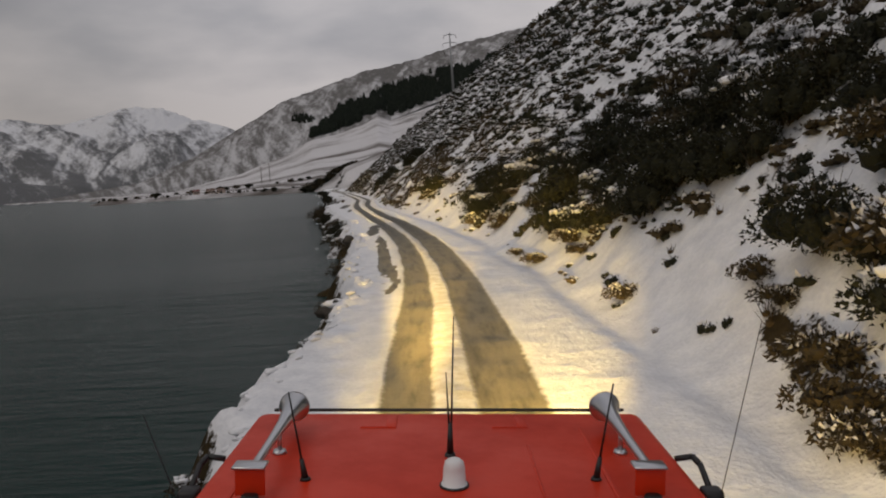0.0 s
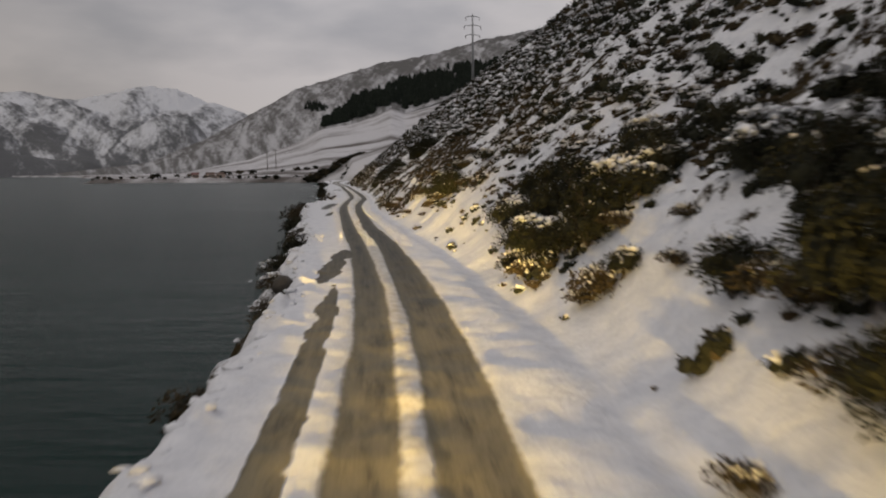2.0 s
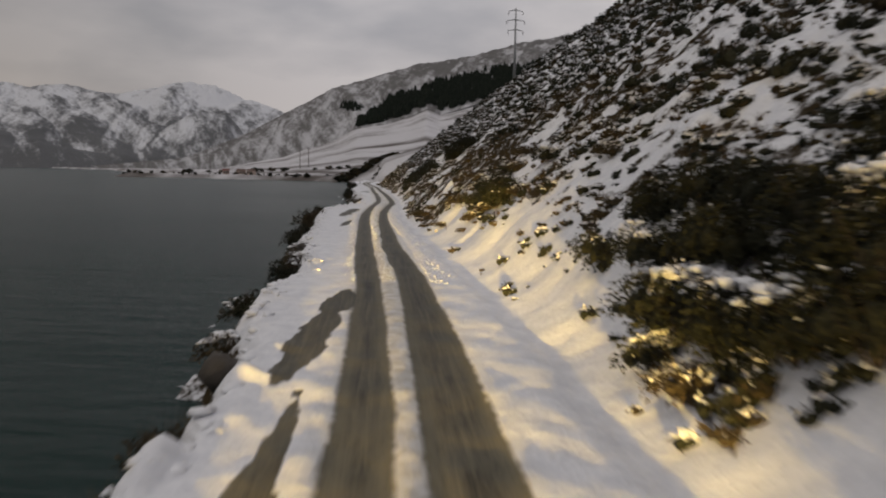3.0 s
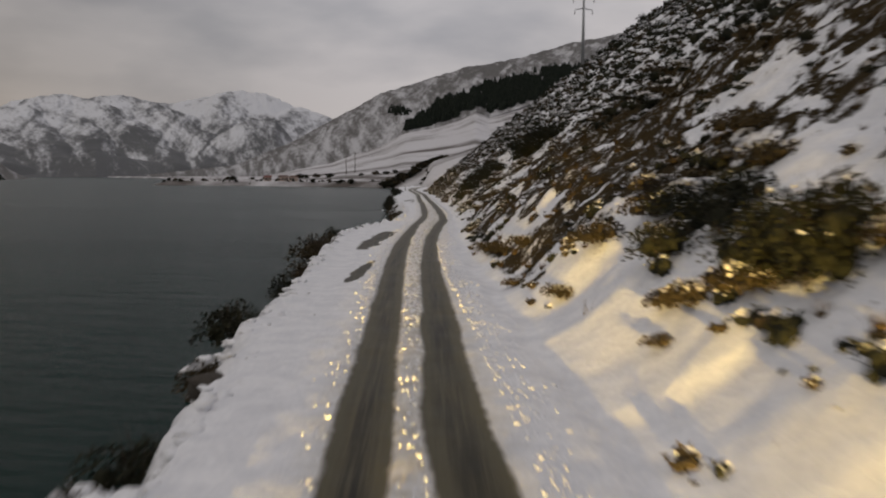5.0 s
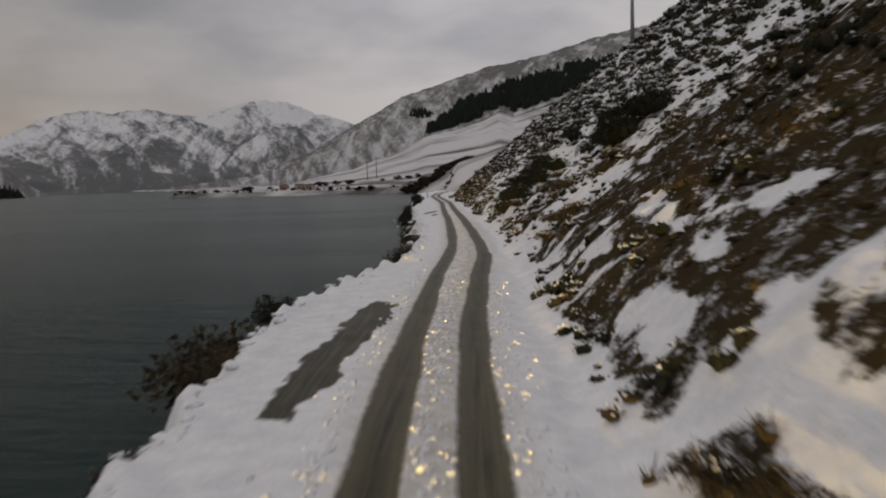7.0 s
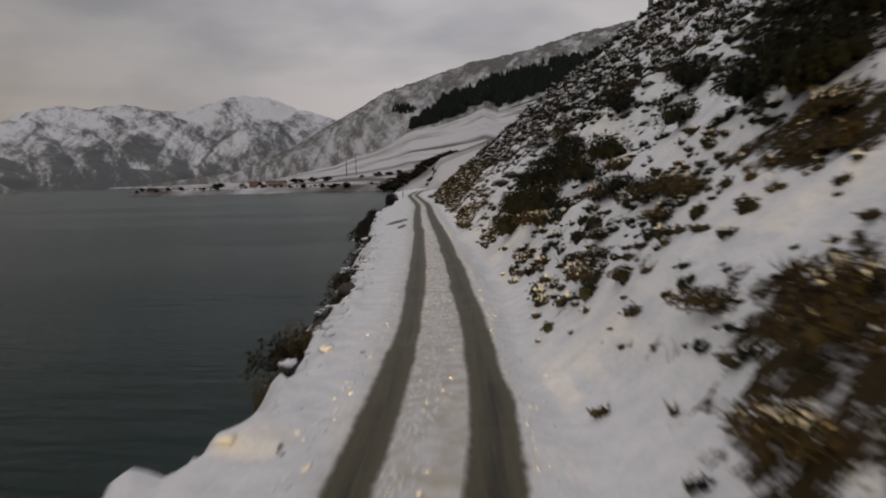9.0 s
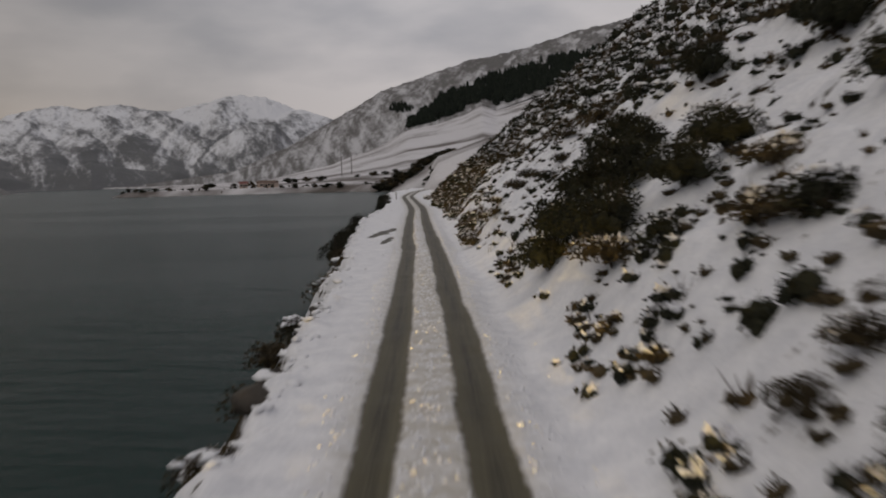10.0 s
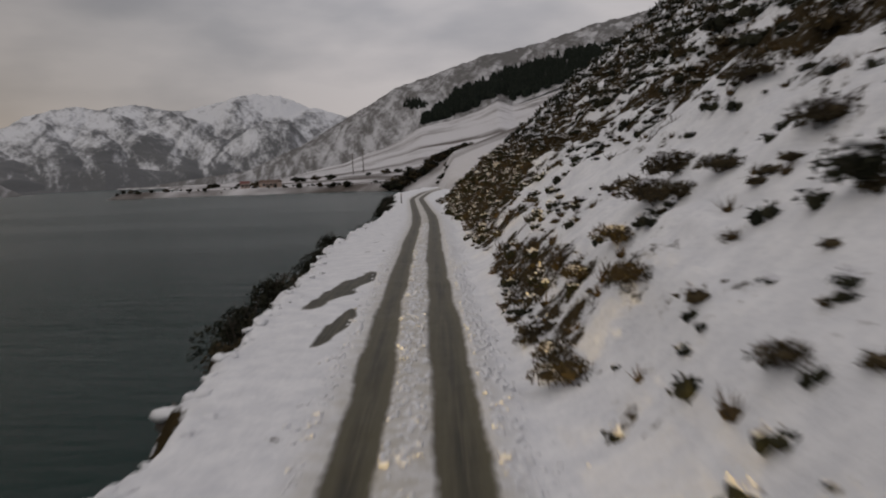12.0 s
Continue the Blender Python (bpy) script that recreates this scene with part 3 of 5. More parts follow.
# ---- vegetation ----
def foliage_material(name, dark, light, rough=0.8):
    m = material(name, dark, rough)
    n = Nodes(m)
    g = n.add("ShaderNodeNewGeometry")
    info = n.add("ShaderNodeObjectInfo")
    v = n.math("ADD", n.math("MULTIPLY", g.outputs["Random Per Island"], 0.75), n.math("MULTIPLY", info.outputs["Random"], 0.25))
    leaf = n.mix(v, dark, light)
    frost = n.math("ADD", n.attribute("frost"), n.math("MULTIPLY", n.math("SUBTRACT", n.noise(2.6, 3, 0.6), 0.5), 2.2))
    n.link(n.mix(n.ramp(frost, 0.5, 0.72), leaf, (0.74, 0.74, 0.77)), n.p.inputs["Base Color"])
    n.p.inputs["Specular IOR Level"].default_value = 0.15
    return m


def snow_material():
    m = material("snow_lump", (0.8, 0.8, 0.82), 0.6)
    n = Nodes(m)
    c = n.coords()
    f = n.noise(6, 4, 0.6, c)
    n.link(n.mix(f, (0.68, 0.69, 0.72), (0.86, 0.86, 0.88)), n.p.inputs["Base Color"])
    n.bump(f, 0.4, 0.08)
    return m


SCRUB = foliage_material("dark_scrub", (0.008, 0.010, 0.007), (0.035, 0.034, 0.018))
BROWN_SCRUB = foliage_material("brown_scrub", (0.020, 0.016, 0.009), (0.080, 0.060, 0.031))
TUSSOCK = foliage_material("dry_tussock", (0.026, 0.017, 0.008), (0.11, 0.075, 0.034))
CONIFER = foliage_material("dark_conifer", (0.006, 0.010, 0.008), (0.020, 0.026, 0.018))
TWIG = material("grey_brown_twig", (0.06, 0.045, 0.032), 0.85)
LUMP = snow_material()

ICO = bmesh.new()
bmesh.ops.create_icosphere(ICO, subdivisions=1, radius=1)
ICO_V = np.array([v.co for v in ICO.verts])
ICO_F = np.array([[v.index for v in f.verts] for f in ICO.faces])
ICO.free()
ICO2 = bmesh.new()
bmesh.ops.create_icosphere(ICO2, subdivisions=2, radius=1)
ICO2_V = np.array([v.co for v in ICO2.verts])
ICO2_F = np.array([[v.index for v in f.verts] for f in ICO2.faces])
ICO2.free()


class Soup:
    """Gathers triangles as arrays and turns them into one mesh."""

    def __init__(self):
        self.v, self.f, self.m, self.s, self.n = [], [], [], [], 0

    def add(self, v, f, slot=0, frost=None):
        self.v.append(np.asarray(v, np.float32))
        self.s.append(np.full(len(v), -2.0) if frost is None else np.asarray(frost, float))
        self.f.append(np.asarray(f, np.int64) + self.n)
        self.m.append(np.full(len(f), slot, np.int32))
        self.n += len(v)

    def arrays(self):
        return np.concatenate(self.v), np.concatenate(self.f), np.concatenate(self.m), np.concatenate(self.s)

    def mesh(self, name, materials, soft=False):
        v, f, m, s = self.arrays()
        me = bpy.data.meshes.new(name)
        me.vertices.add(len(v))
        me.vertices.foreach_set("co", v.astype(np.float32).ravel())
        me.loops.add(f.size)
        me.loops.foreach_set("vertex_index", f.astype(np.int32).ravel())
        me.polygons.add(len(f))
        me.polygons.foreach_set("loop_start", np.arange(0, f.size, 3, dtype=np.int32))
        me.polygons.foreach_set("material_index", m)
        me.polygons.foreach_set("use_smooth", np.full(len(f), soft))
        me.update(calc_edges=True)
        me.attributes.new("frost", "FLOAT", "POINT").data.foreach_set("value", s.astype(np.float32))
        for mat in materials:
            me.materials.append(mat)
        return me


def lump(rng, centre, size, fine=False, rough=0.3):
    """An uneven blob: its vertices and faces."""
    v = (ICO2_V if fine else ICO_V).copy()
    k = rng.uniform(0, 50)
    v *= (1 + rough * vnoise(v[:, 0] * 1.7 + k, v[:, 1] * 1.7 + v[:, 2] * 1.3 - k, 7))[:, None]
    return v * np.asarray(size) + np.asarray(centre), (ICO2_F if fine else ICO_F)


def leaves(rng, count, centre, size, leaf):
    """Small leafy triangles spread over a rounded, uneven outline."""
    a = rng.normal(size=(count, 3))
    a /= np.linalg.norm(a, axis=1)[:, None]
    a[:, 2] = np.abs(a[:, 2]) * 1.25 - 0.4
    p = a * rng.uniform(0.4, 1.0, (count, 1)) ** 0.5 * 1.14 * np.asarray(size) + np.asarray(centre)
    t = a + rng.normal(size=(count, 3)) * 0.7
    t /= np.linalg.norm(t, axis=1)[:, None]
    s = np.cross(t, rng.normal(size=(count, 3)))
    s /= np.linalg.norm(s, axis=1)[:, None] + 1e-6
    L = leaf * rng.uniform(0.6, 1.4, (count, 1))
    v = np.stack([p - s * L * 0.45, p + s * L * 0.45, p + t * L * 1.3], 1).reshape(-1, 3)
    return v, np.arange(count * 3).reshape(-1, 3)


def twigs(rng, count, radius, tall, thick):
    """Thin tapered stems that fan out from the root."""
    s = Soup()
    for _ in range(count):
        a, out = rng.uniform(0, 6.28), radius * rng.uniform(0.3, 1.1)
        tip = np.array([math.cos(a) * out, math.sin(a) * out, tall * rng.uniform(0.7, 1.15)])
        mid = tip * 0.5 + rng.normal(size=3) * 0.12 * radius
        rings = []
        for p, w in ((np.array([0, 0, -0.15]), thick), (mid, thick * 0.6), (tip, thick * 0.15)):
            rings.append([p + w * np.array([math.cos(q), math.sin(q), 0]) for q in (0, 2.1, 4.2)])
        v = np.concatenate(rings)
        f = [[r * 3 + k, r * 3 + (k + 1) % 3, r * 3 + 3 + k] for r in (0, 1) for k in range(3)] + [[r * 3 + (k + 1) % 3, r * 3 + 3 + (k + 1) % 3, r * 3 + 3 + k] for r in (0, 1) for k in range(3)]
        s.add(v, f)
    return s


def scrub_parts(seed, wide, tall, leafy, snowy, frosty=0.0, core=1.0):
    """Foliage and snow of one bush of about one metre, as soups."""
    rng = np.random.default_rng(seed)
    leaf, snow = Soup(), Soup()
    clumps = 9 if wide > 1.5 else 5 if leafy > 150 else 3
    for k in range(clumps):
        a = k / clumps * 6.28 + rng.uniform(-0.4, 0.4)
        out = wide * 0.5 * (k > 0) * rng.uniform(0.5 if clumps < 9 else 0.25, 1.1)
        c = (math.cos(a) * out, math.sin(a) * out, tall * rng.uniform(0.3, 0.55))
        w = wide * (0.72 if clumps == 9 else 1.0)
        size = (w * rng.uniform(0.42, 0.62), w * rng.uniform(0.42, 0.62), tall * rng.uniform(0.4, 0.62))
        v, f = lump(rng, c, [q * (0.38 if leafy > 150 else 0.72) * core for q in size], leafy > 150, 0.45)
        up = (v[:, 2] - c[2]) / size[2]
        leaf.add(v, f, 0, up * 0.9 + frosty - 0.1)
        v, f = leaves(rng, leafy // clumps, c, size, min(wide, 1.2) * (0.075 if leafy > 150 else 0.15 if leafy > 60 else 0.22))
        up = np.repeat((v.reshape(-1, 3, 3).mean(1)[:, 2] - c[2]) / size[2] + rng.normal(0, 0.25, len(f)), 3)
        leaf.add(v, f, 0, up * 0.9 + frosty - 0.15)
        for _ in range(snowy):
            b, o = rng.uniform(0, 6.28), rng.uniform(0.0, 0.8)
            top = (c[0] + math.cos(b) * size[0] * o, c[1] + math.sin(b) * size[1] * o, c[2] + size[2] * (0.86 - 0.55 * o * o))
            q = min(wide, 0.95) * rng.uniform(0.05, 0.14) * (1.45 if wide > 1.5 else 1.25)
            snow.add(*lump(rng, top, (q * rng.uniform(0.8, 1.5), q * rng.uniform(0.8, 1.5), q * 0.55), leafy > 150, 0.5))
    return leaf, snow


def make_shrub(seed, wide, tall, foliage, label, category="shrub", group="", stems=9, leafy=950, snowy=2, frosty=0.0, core=1.0):
    """A bush with stems, foliage and snow lying on it, about one metre across."""
    ob = empty("shrub", Matrix(), label, category, group)
    rng = np.random.default_rng(seed)
    leaf, snow = scrub_parts(seed, wide, tall, leafy, snowy, frosty, core)
    for name, me in (("branchwork", twigs(rng, stems, wide * 0.6, tall, 0.022).mesh("branchwork", [TWIG])), ("foliage", leaf.mesh("foliage", [foliage], True)), ("snow_cap", snow.mesh("snow_cap", [LUMP], True) if snowy else None)):
        if me:
            piece = new(name, me)
            piece.parent = ob
            if name == "snow_cap":
                tagged(piece, kind="stuff")
    return ob


def place(ob, y, d, size, used, sink=0.08, turn=0.0, z=None):
    """Stands a bush on the ground at y along the road and d across it; the first call of a model uses the model itself."""
    if size > 1.3 and ob in SCRUB_MODELS[:3]:
        ob, size = BIG_MODELS[2 if 145 < y < 182 or 82 < y < 93 or (50 < y < 63 and turn % 3 < 1.2) else 2 if y < 50 and turn % 7 < 4 else int(turn * 1.7) % 3], size * 0.55
    x = float(road_x(y)) + d
    m = pose(x, y, (ground_z(x, y) if z is None else z) - sink * size, 0, 0, turn) @ Matrix.Diagonal((size, size, size, 1))
    if ob.name not in used:
        used.add(ob.name)
        ob.matrix_basis = m
        return ob
    made = copy_thing(ob, Matrix())
    made.matrix_basis = m
    return made


def scrub_line(y):
    """How far above the slope's foot the scrub begins."""
    return np.interp(y, (-20, 7, 8, 15, 17, 20, 25, 31, 42, 44, 50.5, 52, 62, 65, 84, 87, 95, 97, 110, 134, 138, 147, 150, 176, 180, 186, 190, 300),
                     (0.0, 0.0, 0.3, 1.6, 3.2, 3.4, 2.4, 1.5, 1.4, 4.2, 4.6, 1.0, 0.9, 1.8, 2.0, 2.2, 2.2, 0.8, 0.5, 0.5, 1.9, 1.7, 0.5, 0.5, 1.6, 1.6, 0.3, 0.3))


def hill_density(y, up):
    """How thickly scrub covers the hillside."""
    base = np.interp(y, (-20, 20, 29, 42, 46, 60, 66, 84, 86, 95, 97, 105, 130, 150, 185, 215, 240, 300), (0.95, 0.85, 0.97, 0.95, 0.85, 0.5, 0.5, 0.5, 0.75, 0.7, 0.55, 0.5, 0.55, 0.45, 0.27, 0.27, 0.6, 0.75))
    low = scrub_line(y)
    base = base + 0.4 * step(5, 14, up) * step(84, 110, y) + 0.15 * step(8, 24, up)
    base = base - 0.45 * bare_cut(y, up) - 0.5 * step(185, 198, y) * (1 - step(222, 230, y)) * step(9.0, 10.0, up) * (1 - step(12.5, 13.5, up))
    n = fbm(np.asarray(y) * 0.17, np.asarray(up) * 0.2, 401, 4)
    return np.clip(base + 0.75 * n, 0.02, 0.97) * step(-0.4, 0.8, up - low)


used_models = set()
SCRUB_MODELS = [make_shrub(500 + k, w, h, m, label, group="hillside scrub", snowy=s, frosty=fr) for k, (w, h, m, label, s, fr) in enumerate((
    (1.0, 0.9, SCRUB, "dark evergreen scrub bush with lumps of snow on snowy hillside", 1, -0.1),
    (1.1, 0.75, SCRUB, "low dark scrub bush capped with snow on snowy hillside", 1, 0.1),
    (0.9, 1.0, SCRUB, "upright dark scrub bush with little snow on snowy hillside", 0, -0.45),
    (1.0, 0.7, BROWN_SCRUB, "brown leafy scrub bush dusted with snow on hillside", 0, 0.0),
    (0.9, 0.6, BROWN_SCRUB, "small brown scrub tuft poking through hillside snow", 0, -0.5)))]
BIG_MODELS = [make_shrub(540 + k, 2.0, h, SCRUB, label, group="hillside scrub", stems=16, leafy=2600, snowy=s, frosty=fr) for k, (h, label, s, fr) in enumerate((
    (1.7, "large dark scrub bush with patches of snow on steep bank", 2, -0.1),
    (1.5, "large dark scrub bush heavy with snow on steep bank", 3, 0.15),
    (1.9, "tall dark leafy scrub bush with little snow on bank", 0, -0.5)))]
# bushes that stand out on the slope: along the road, above the slope's foot, size, model
CHOSEN = ((25.5, 3.7, 1.7, 2), (27.2, 3.3, 1.7, 2), (23.6, 3.8, 1.5, 0), (26.3, 5.0, 1.7, 2), (30.2, 2.8, 1.5, 2), (31.5, 2.0, 1.35, 0), (29.4, 3.6, 1.6, 2), (32.5, 1.6, 1.1, 3), (28.6, 4.6, 1.6, 0), (30.8, 3.8, 1.6, 2), (31.0, 1.3, 0.7, 4), (36.0, 3.0, 1.9, 2), (33.5, 3.2, 1.8, 0), (38.5, 3.4, 1.8, 2), (35.0, 5.0, 1.9, 2), (40.0, 2.6, 1.2, 3), (31.5, 4.4, 1.7, 2), (37.2, 1.9, 1.2, 3), (39.5, 4.6, 1.7, 2), (32.4, 2.4, 1.2, 0), (41.5, 3.8, 1.6, 0), (37.0, 4.2, 1.7, 2),
          (16.8, 2.1, 0.8, 4), (15.2, 1.8, 0.7, 3), (12.5, 1.3, 1.1, 3), (11.2, 0.9, 1.1, 4), (10.4, 0.5, 0.9, 3), (13.4, 2.5, 0.9, 0), (11.8, 2.0, 1.2, 0), (153.3, 8.7, 2.0, 2), (151.5, 9.2, 2.0, 2), (150.0, 8.0, 1.8, 2), (154.5, 7.6, 1.5, 0), (149.5, 9.8, 1.6, 2),
          (147.2, 6.9, 1.1, 3), (145.5, 6.2, 1.1, 4), (139.6, 3.2, 1.1, 3), (138.4, 2.6, 1.0, 4), (137.3, 1.8, 0.8, 3), (142.2, 2.3, 0.8, 3), (149.4, 1.8, 0.8, 3), (84.0, 3.0, 1.25, 2), (85.4, 2.6, 1.1, 3), (86.6, 2.1, 0.9, 3), (87.3, 2.0, 0.7, 4),
          (88.8, 3.6, 1.1, 2), (91.0, 4.2, 1.2, 0), (89.5, 4.4, 1.25, 2), (83.2, 3.9, 0.9, 3), (86.2, 1.4, 0.5, 4),
          (170.6, 4.2, 1.7, 2), (169.4, 3.3, 1.6, 2), (167.6, 2.5, 1.5, 2), (165.6, 2.7, 1.5, 0), (163.8, 2.3, 1.3, 3), (173.9, 4.6, 1.5, 2), (175.2, 5.8, 1.5, 0), (177.5, 5.6, 1.3, 2), (175.2, 3.6, 1.1, 2), (170.4, 2.0, 0.8, 3), (172.2, 5.6, 1.4, 2),
          (165.0, 4.5, 1.4, 2), (166.4, 6.3, 1.4, 0), (169.6, 6.7, 1.0, 2), (161.8, 3.0, 0.9, 2), (159.0, 3.9, 1.3, 3), (162.0, 5.5, 1.1, 3), (157.8, 4.4, 1.0, 0), (153.0, 4.3, 1.0, 3), (151.4, 4.6, 1.1, 3), (149.6, 4.4, 1.0, 4), (149.3, 3.6, 0.7, 3),
          (150.4, 1.8, 1.0, 3), (150.9, 2.2, 0.7, 3), (153.1, 2.7, 0.7, 3), (153.0, 2.0, 0.6, 4), (146.6, 2.2, 0.5, 4), (161.4, 7.7, 1.3, 2), (171.0, 11.4, 1.8, 2), (176.1, 9.0, 1.5, 2), (178.3, 5.9, 1.0, 0), (181.9, 7.6, 1.2, 3), (183.5, 9.2, 1.0, 0),
          (195.3, 5.2, 1.1, 3), (193.9, 4.2, 1.1, 3), (192.0, 4.2, 0.8, 3), (191.2, 4.9, 0.7, 3), (189.6, 6.2, 1.0, 3), (198.2, 8.4, 1.1, 3), (185.1, 4.7, 0.9, 0), (197.6, 10.5, 1.2, 3), (192.0, 1.8, 0.6, 3), (191.2, 2.6, 0.7, 3), (188.2, 2.2, 0.6, 4),
          (182.1, 2.3, 0.5, 3), (187.3, 0.5, 0.8, 4), (188.4, 0.6, 0.7, 3), (162.9, 1.3, 0.5, 4), (22.4, 0.7, 0.8, 3), (95.2, 4.6, 1.1, 3), (94.0, 4.2, 0.9, 4), (90.5, 3.5, 0.9, 3), (91.4, 3.8, 0.8, 0), (108.4, 1.0, 1.0, 4), (109.6, 0.9, 0.8, 3), (107.3, 1.1, 0.7, 4),
          (34.7, 0.5, 0.5, 4), (37.0, 0.3, 0.6, 3), (33.9, 0.3, 0.8, 3), (56.3, 1.1, 0.9, 0), (48.6, 1.1, 0.8, 3), (57.7, 1.5, 1.5, 0), (54.4, 1.0, 1.1, 3), (48.0, 1.5, 1.3, 3), (47.6, 2.0, 0.9, 0), (50.5, 2.8, 0.8, 3), (53.5, 3.0, 1.5, 2), (55.0, 3.4, 1.6, 2), (56.6, 3.9, 1.5, 0), (58.8, 2.8, 1.5, 2), (54.6, 2.0, 1.3, 0), (47.2, 3.4, 0.6, 3), (45.5, 2.4, 0.6, 3), (62.8, 3.7, 1.3, 0),
          (27.0, 2.7, 1.8, 2), (28.5, 3.1, 1.9, 2), (29.6, 2.6, 1.6, 0), (31.2, 2.2, 1.5, 2), (27.4, 4.0, 1.8, 2), (25.8, 2.9, 1.6, 2), (169.8, 3.6, 1.5, 2), (167.0, 3.3, 1.4, 2),
          (150.6, 7.4, 2.0, 2), (152.0, 8.4, 2.2, 2), (85.0, 2.9, 1.5, 0), (84.2, 3.3, 1.6, 2), (89.6, 2.7, 1.2, 2), (92.0, 3.9, 1.3, 0), (57.2, 2.9, 1.5, 2), (53.0, 2.0, 1.6, 2), (52.4, 2.8, 1.8, 2), (54.5, 1.6, 1.35, 2), (51.6, 2.2, 1.5, 2), (167.5, 2.4, 1.4, 2), (168.8, 1.6, 1.35, 2), (170.4, 2.4, 1.5, 2),
          (93.9, 1.1, 0.7, 3), (103.3, 1.7, 0.9, 3), (99.0, 0.4, 0.6, 4), (190.6, 0.4, 0.5, 4))
for k, (y, up, size, model) in enumerate(CHOSEN):
    place(SCRUB_MODELS[model], y, float(foot_d(y)) + up, size, used_models, 0.1, 47 * k)

rng = np.random.default_rng(77)
near_spots = []
for y in np.arange(-4, 232, 1.0):
    for up in np.arange(0.4, 11, 1.0):
        yy, uu = y + rng.uniform(-0.5, 0.5), up + rng.uniform(-0.5, 0.5)
        if rng.uniform() < float(hill_density(yy, uu)) * 0.62 and uu > 0.3:
            near_spots.append((yy, uu, rng.uniform(0.5, 1.0) ** 1.7 * (1.85 if yy < 64 else 1.3 if yy < 96 else 0.95), rng.uniform(0, 360)))
rng.shuffle(near_spots)
near_spots.sort(key=lambda s: int(s[1] > 7.5) - int(s[2] > 1.15))
for y, up, size, turn in near_spots[:95]:
    k = int(turn * 7.3) % 5
    if y < 75 and k > 2 and turn < 250:
        k -= 3
    elif y > 90 and k < 3 and turn < 200:
        k = 3 + k % 2
    place(SCRUB_MODELS[k], y, float(foot_d(y)) + up, size, used_models, 0.1, turn)

# the rest of the slope, past counting
def scatter(name, spots, models, materials, label, category, soft=False):
    soup = Soup()
    packed = [m.arrays() for m in models]
    for x, y, z, size, turn, k in spots:
        v, f, m, frost = packed[k]
        c, s = math.cos(turn), math.sin(turn)
        w = np.stack([v[:, 0] * c - v[:, 1] * s, v[:, 0] * s + v[:, 1] * c, v[:, 2]], 1) * size + (x, y, z)
        soup.v.append(w.astype(np.float32))
        soup.f.append(f + soup.n)
        soup.m.append(m)
        soup.s.append(frost)
        soup.n += len(v)
    return tagged(new(name, soup.mesh(name, materials, soft)), label, category, kind="stuff")


def joined(seed, wide, tall, leafy, snowy, slot, frosty):
    leaf, snow = scrub_parts(seed, wide, tall, leafy, snowy, frosty)
    s = Soup()
    v, f, m, frost = leaf.arrays()
    s.add(v, f, slot, frost)
    if snow.v:
        v, f, m, frost = snow.arrays()
        s.add(v, f, 2, frost)
    return s


def hill_spots():
    rng = np.random.default_rng(78)
    spots = []
    for y, up, s, t in near_spots[95:]:
        if s > 0.55:
            spots += [(y + rng.uniform(-0.5, 0.5) * s, up + rng.uniform(-0.4, 0.4) * s, s * rng.uniform(0.36, 0.58) * (1.2 if y < 48 and up > 5 else 1.0), t + 77 * k) for k in range(5)]
        else:
            spots.append((y, up, s, t))
    for a, b, gap, lo, hi in ((11, 26, 1.25, 0.5, 1.05), (26, 60, 1.8, 0.7, 1.6), (60, 120, 3.6, 1.3, 2.8)):
        for up in np.arange(a, b, gap):
            ys = np.arange(-25 if a > 20 else -4, 300, gap)
            yy, uu = ys + rng.uniform(-0.5, 0.5, len(ys)) * gap, up + rng.uniform(-0.5, 0.5, len(ys)) * gap
            keep = rng.uniform(size=len(ys)) < hill_density(yy, uu) * 0.85
            spots += [(p, q, (1.3 if p < 48 and q < 60 else 1.0) * lo + (hi - lo) * rng.uniform(0, 1) ** 1.8 * 1.25, rng.uniform(0, 360)) for p, q in zip(yy[keep], uu[keep])]
    for up in np.arange(0.4, 11, 1.0):
        ys = np.arange(232, 300, 1.0)
        keep = rng.uniform(size=len(ys)) < hill_density(ys, np.full(len(ys), up)) * 0.8
        spots += [(p + rng.uniform(-0.5, 0.5), up + rng.uniform(-0.5, 0.5), rng.uniform(0.4, 0.9), rng.uniform(0, 360)) for p in ys[keep]]
    for _ in range(12500):
        y, up = rng.uniform(6, 262), 0.25 + rng.uniform(0.0, 1.0) ** 1.5 * 24
        if rng.uniform() < (0.3 + 0.55 * float(fbm(y * 0.22, up * 0.3, 403, 3)) + 0.35 * float(step(6, 14, up))) * (1 - 0.85 * float(bare_cut(y, up))) * (0.12 + 0.88 * float(step(-0.3, 0.5, up - scrub_line(y)))):
            spots.append((y, up, rng.uniform(0.1, 0.42), rng.uniform(200, 360)))
    y, up = np.array([s[0] for s in spots]), np.array([s[1] for s in spots])
    d = foot_d(y) + up
    z = height(y, d)
    return [(float(x), float(b), float(h) - 0.1 * s[2], s[2], math.radians(s[3]), int(s[3] * 3.7) % 5 + (5 if s[1] > 18 or s[2] < 0.5 or s[0] > 235 else 0)) for x, b, h, s in zip(road_x(y) + d, y, z, spots)]


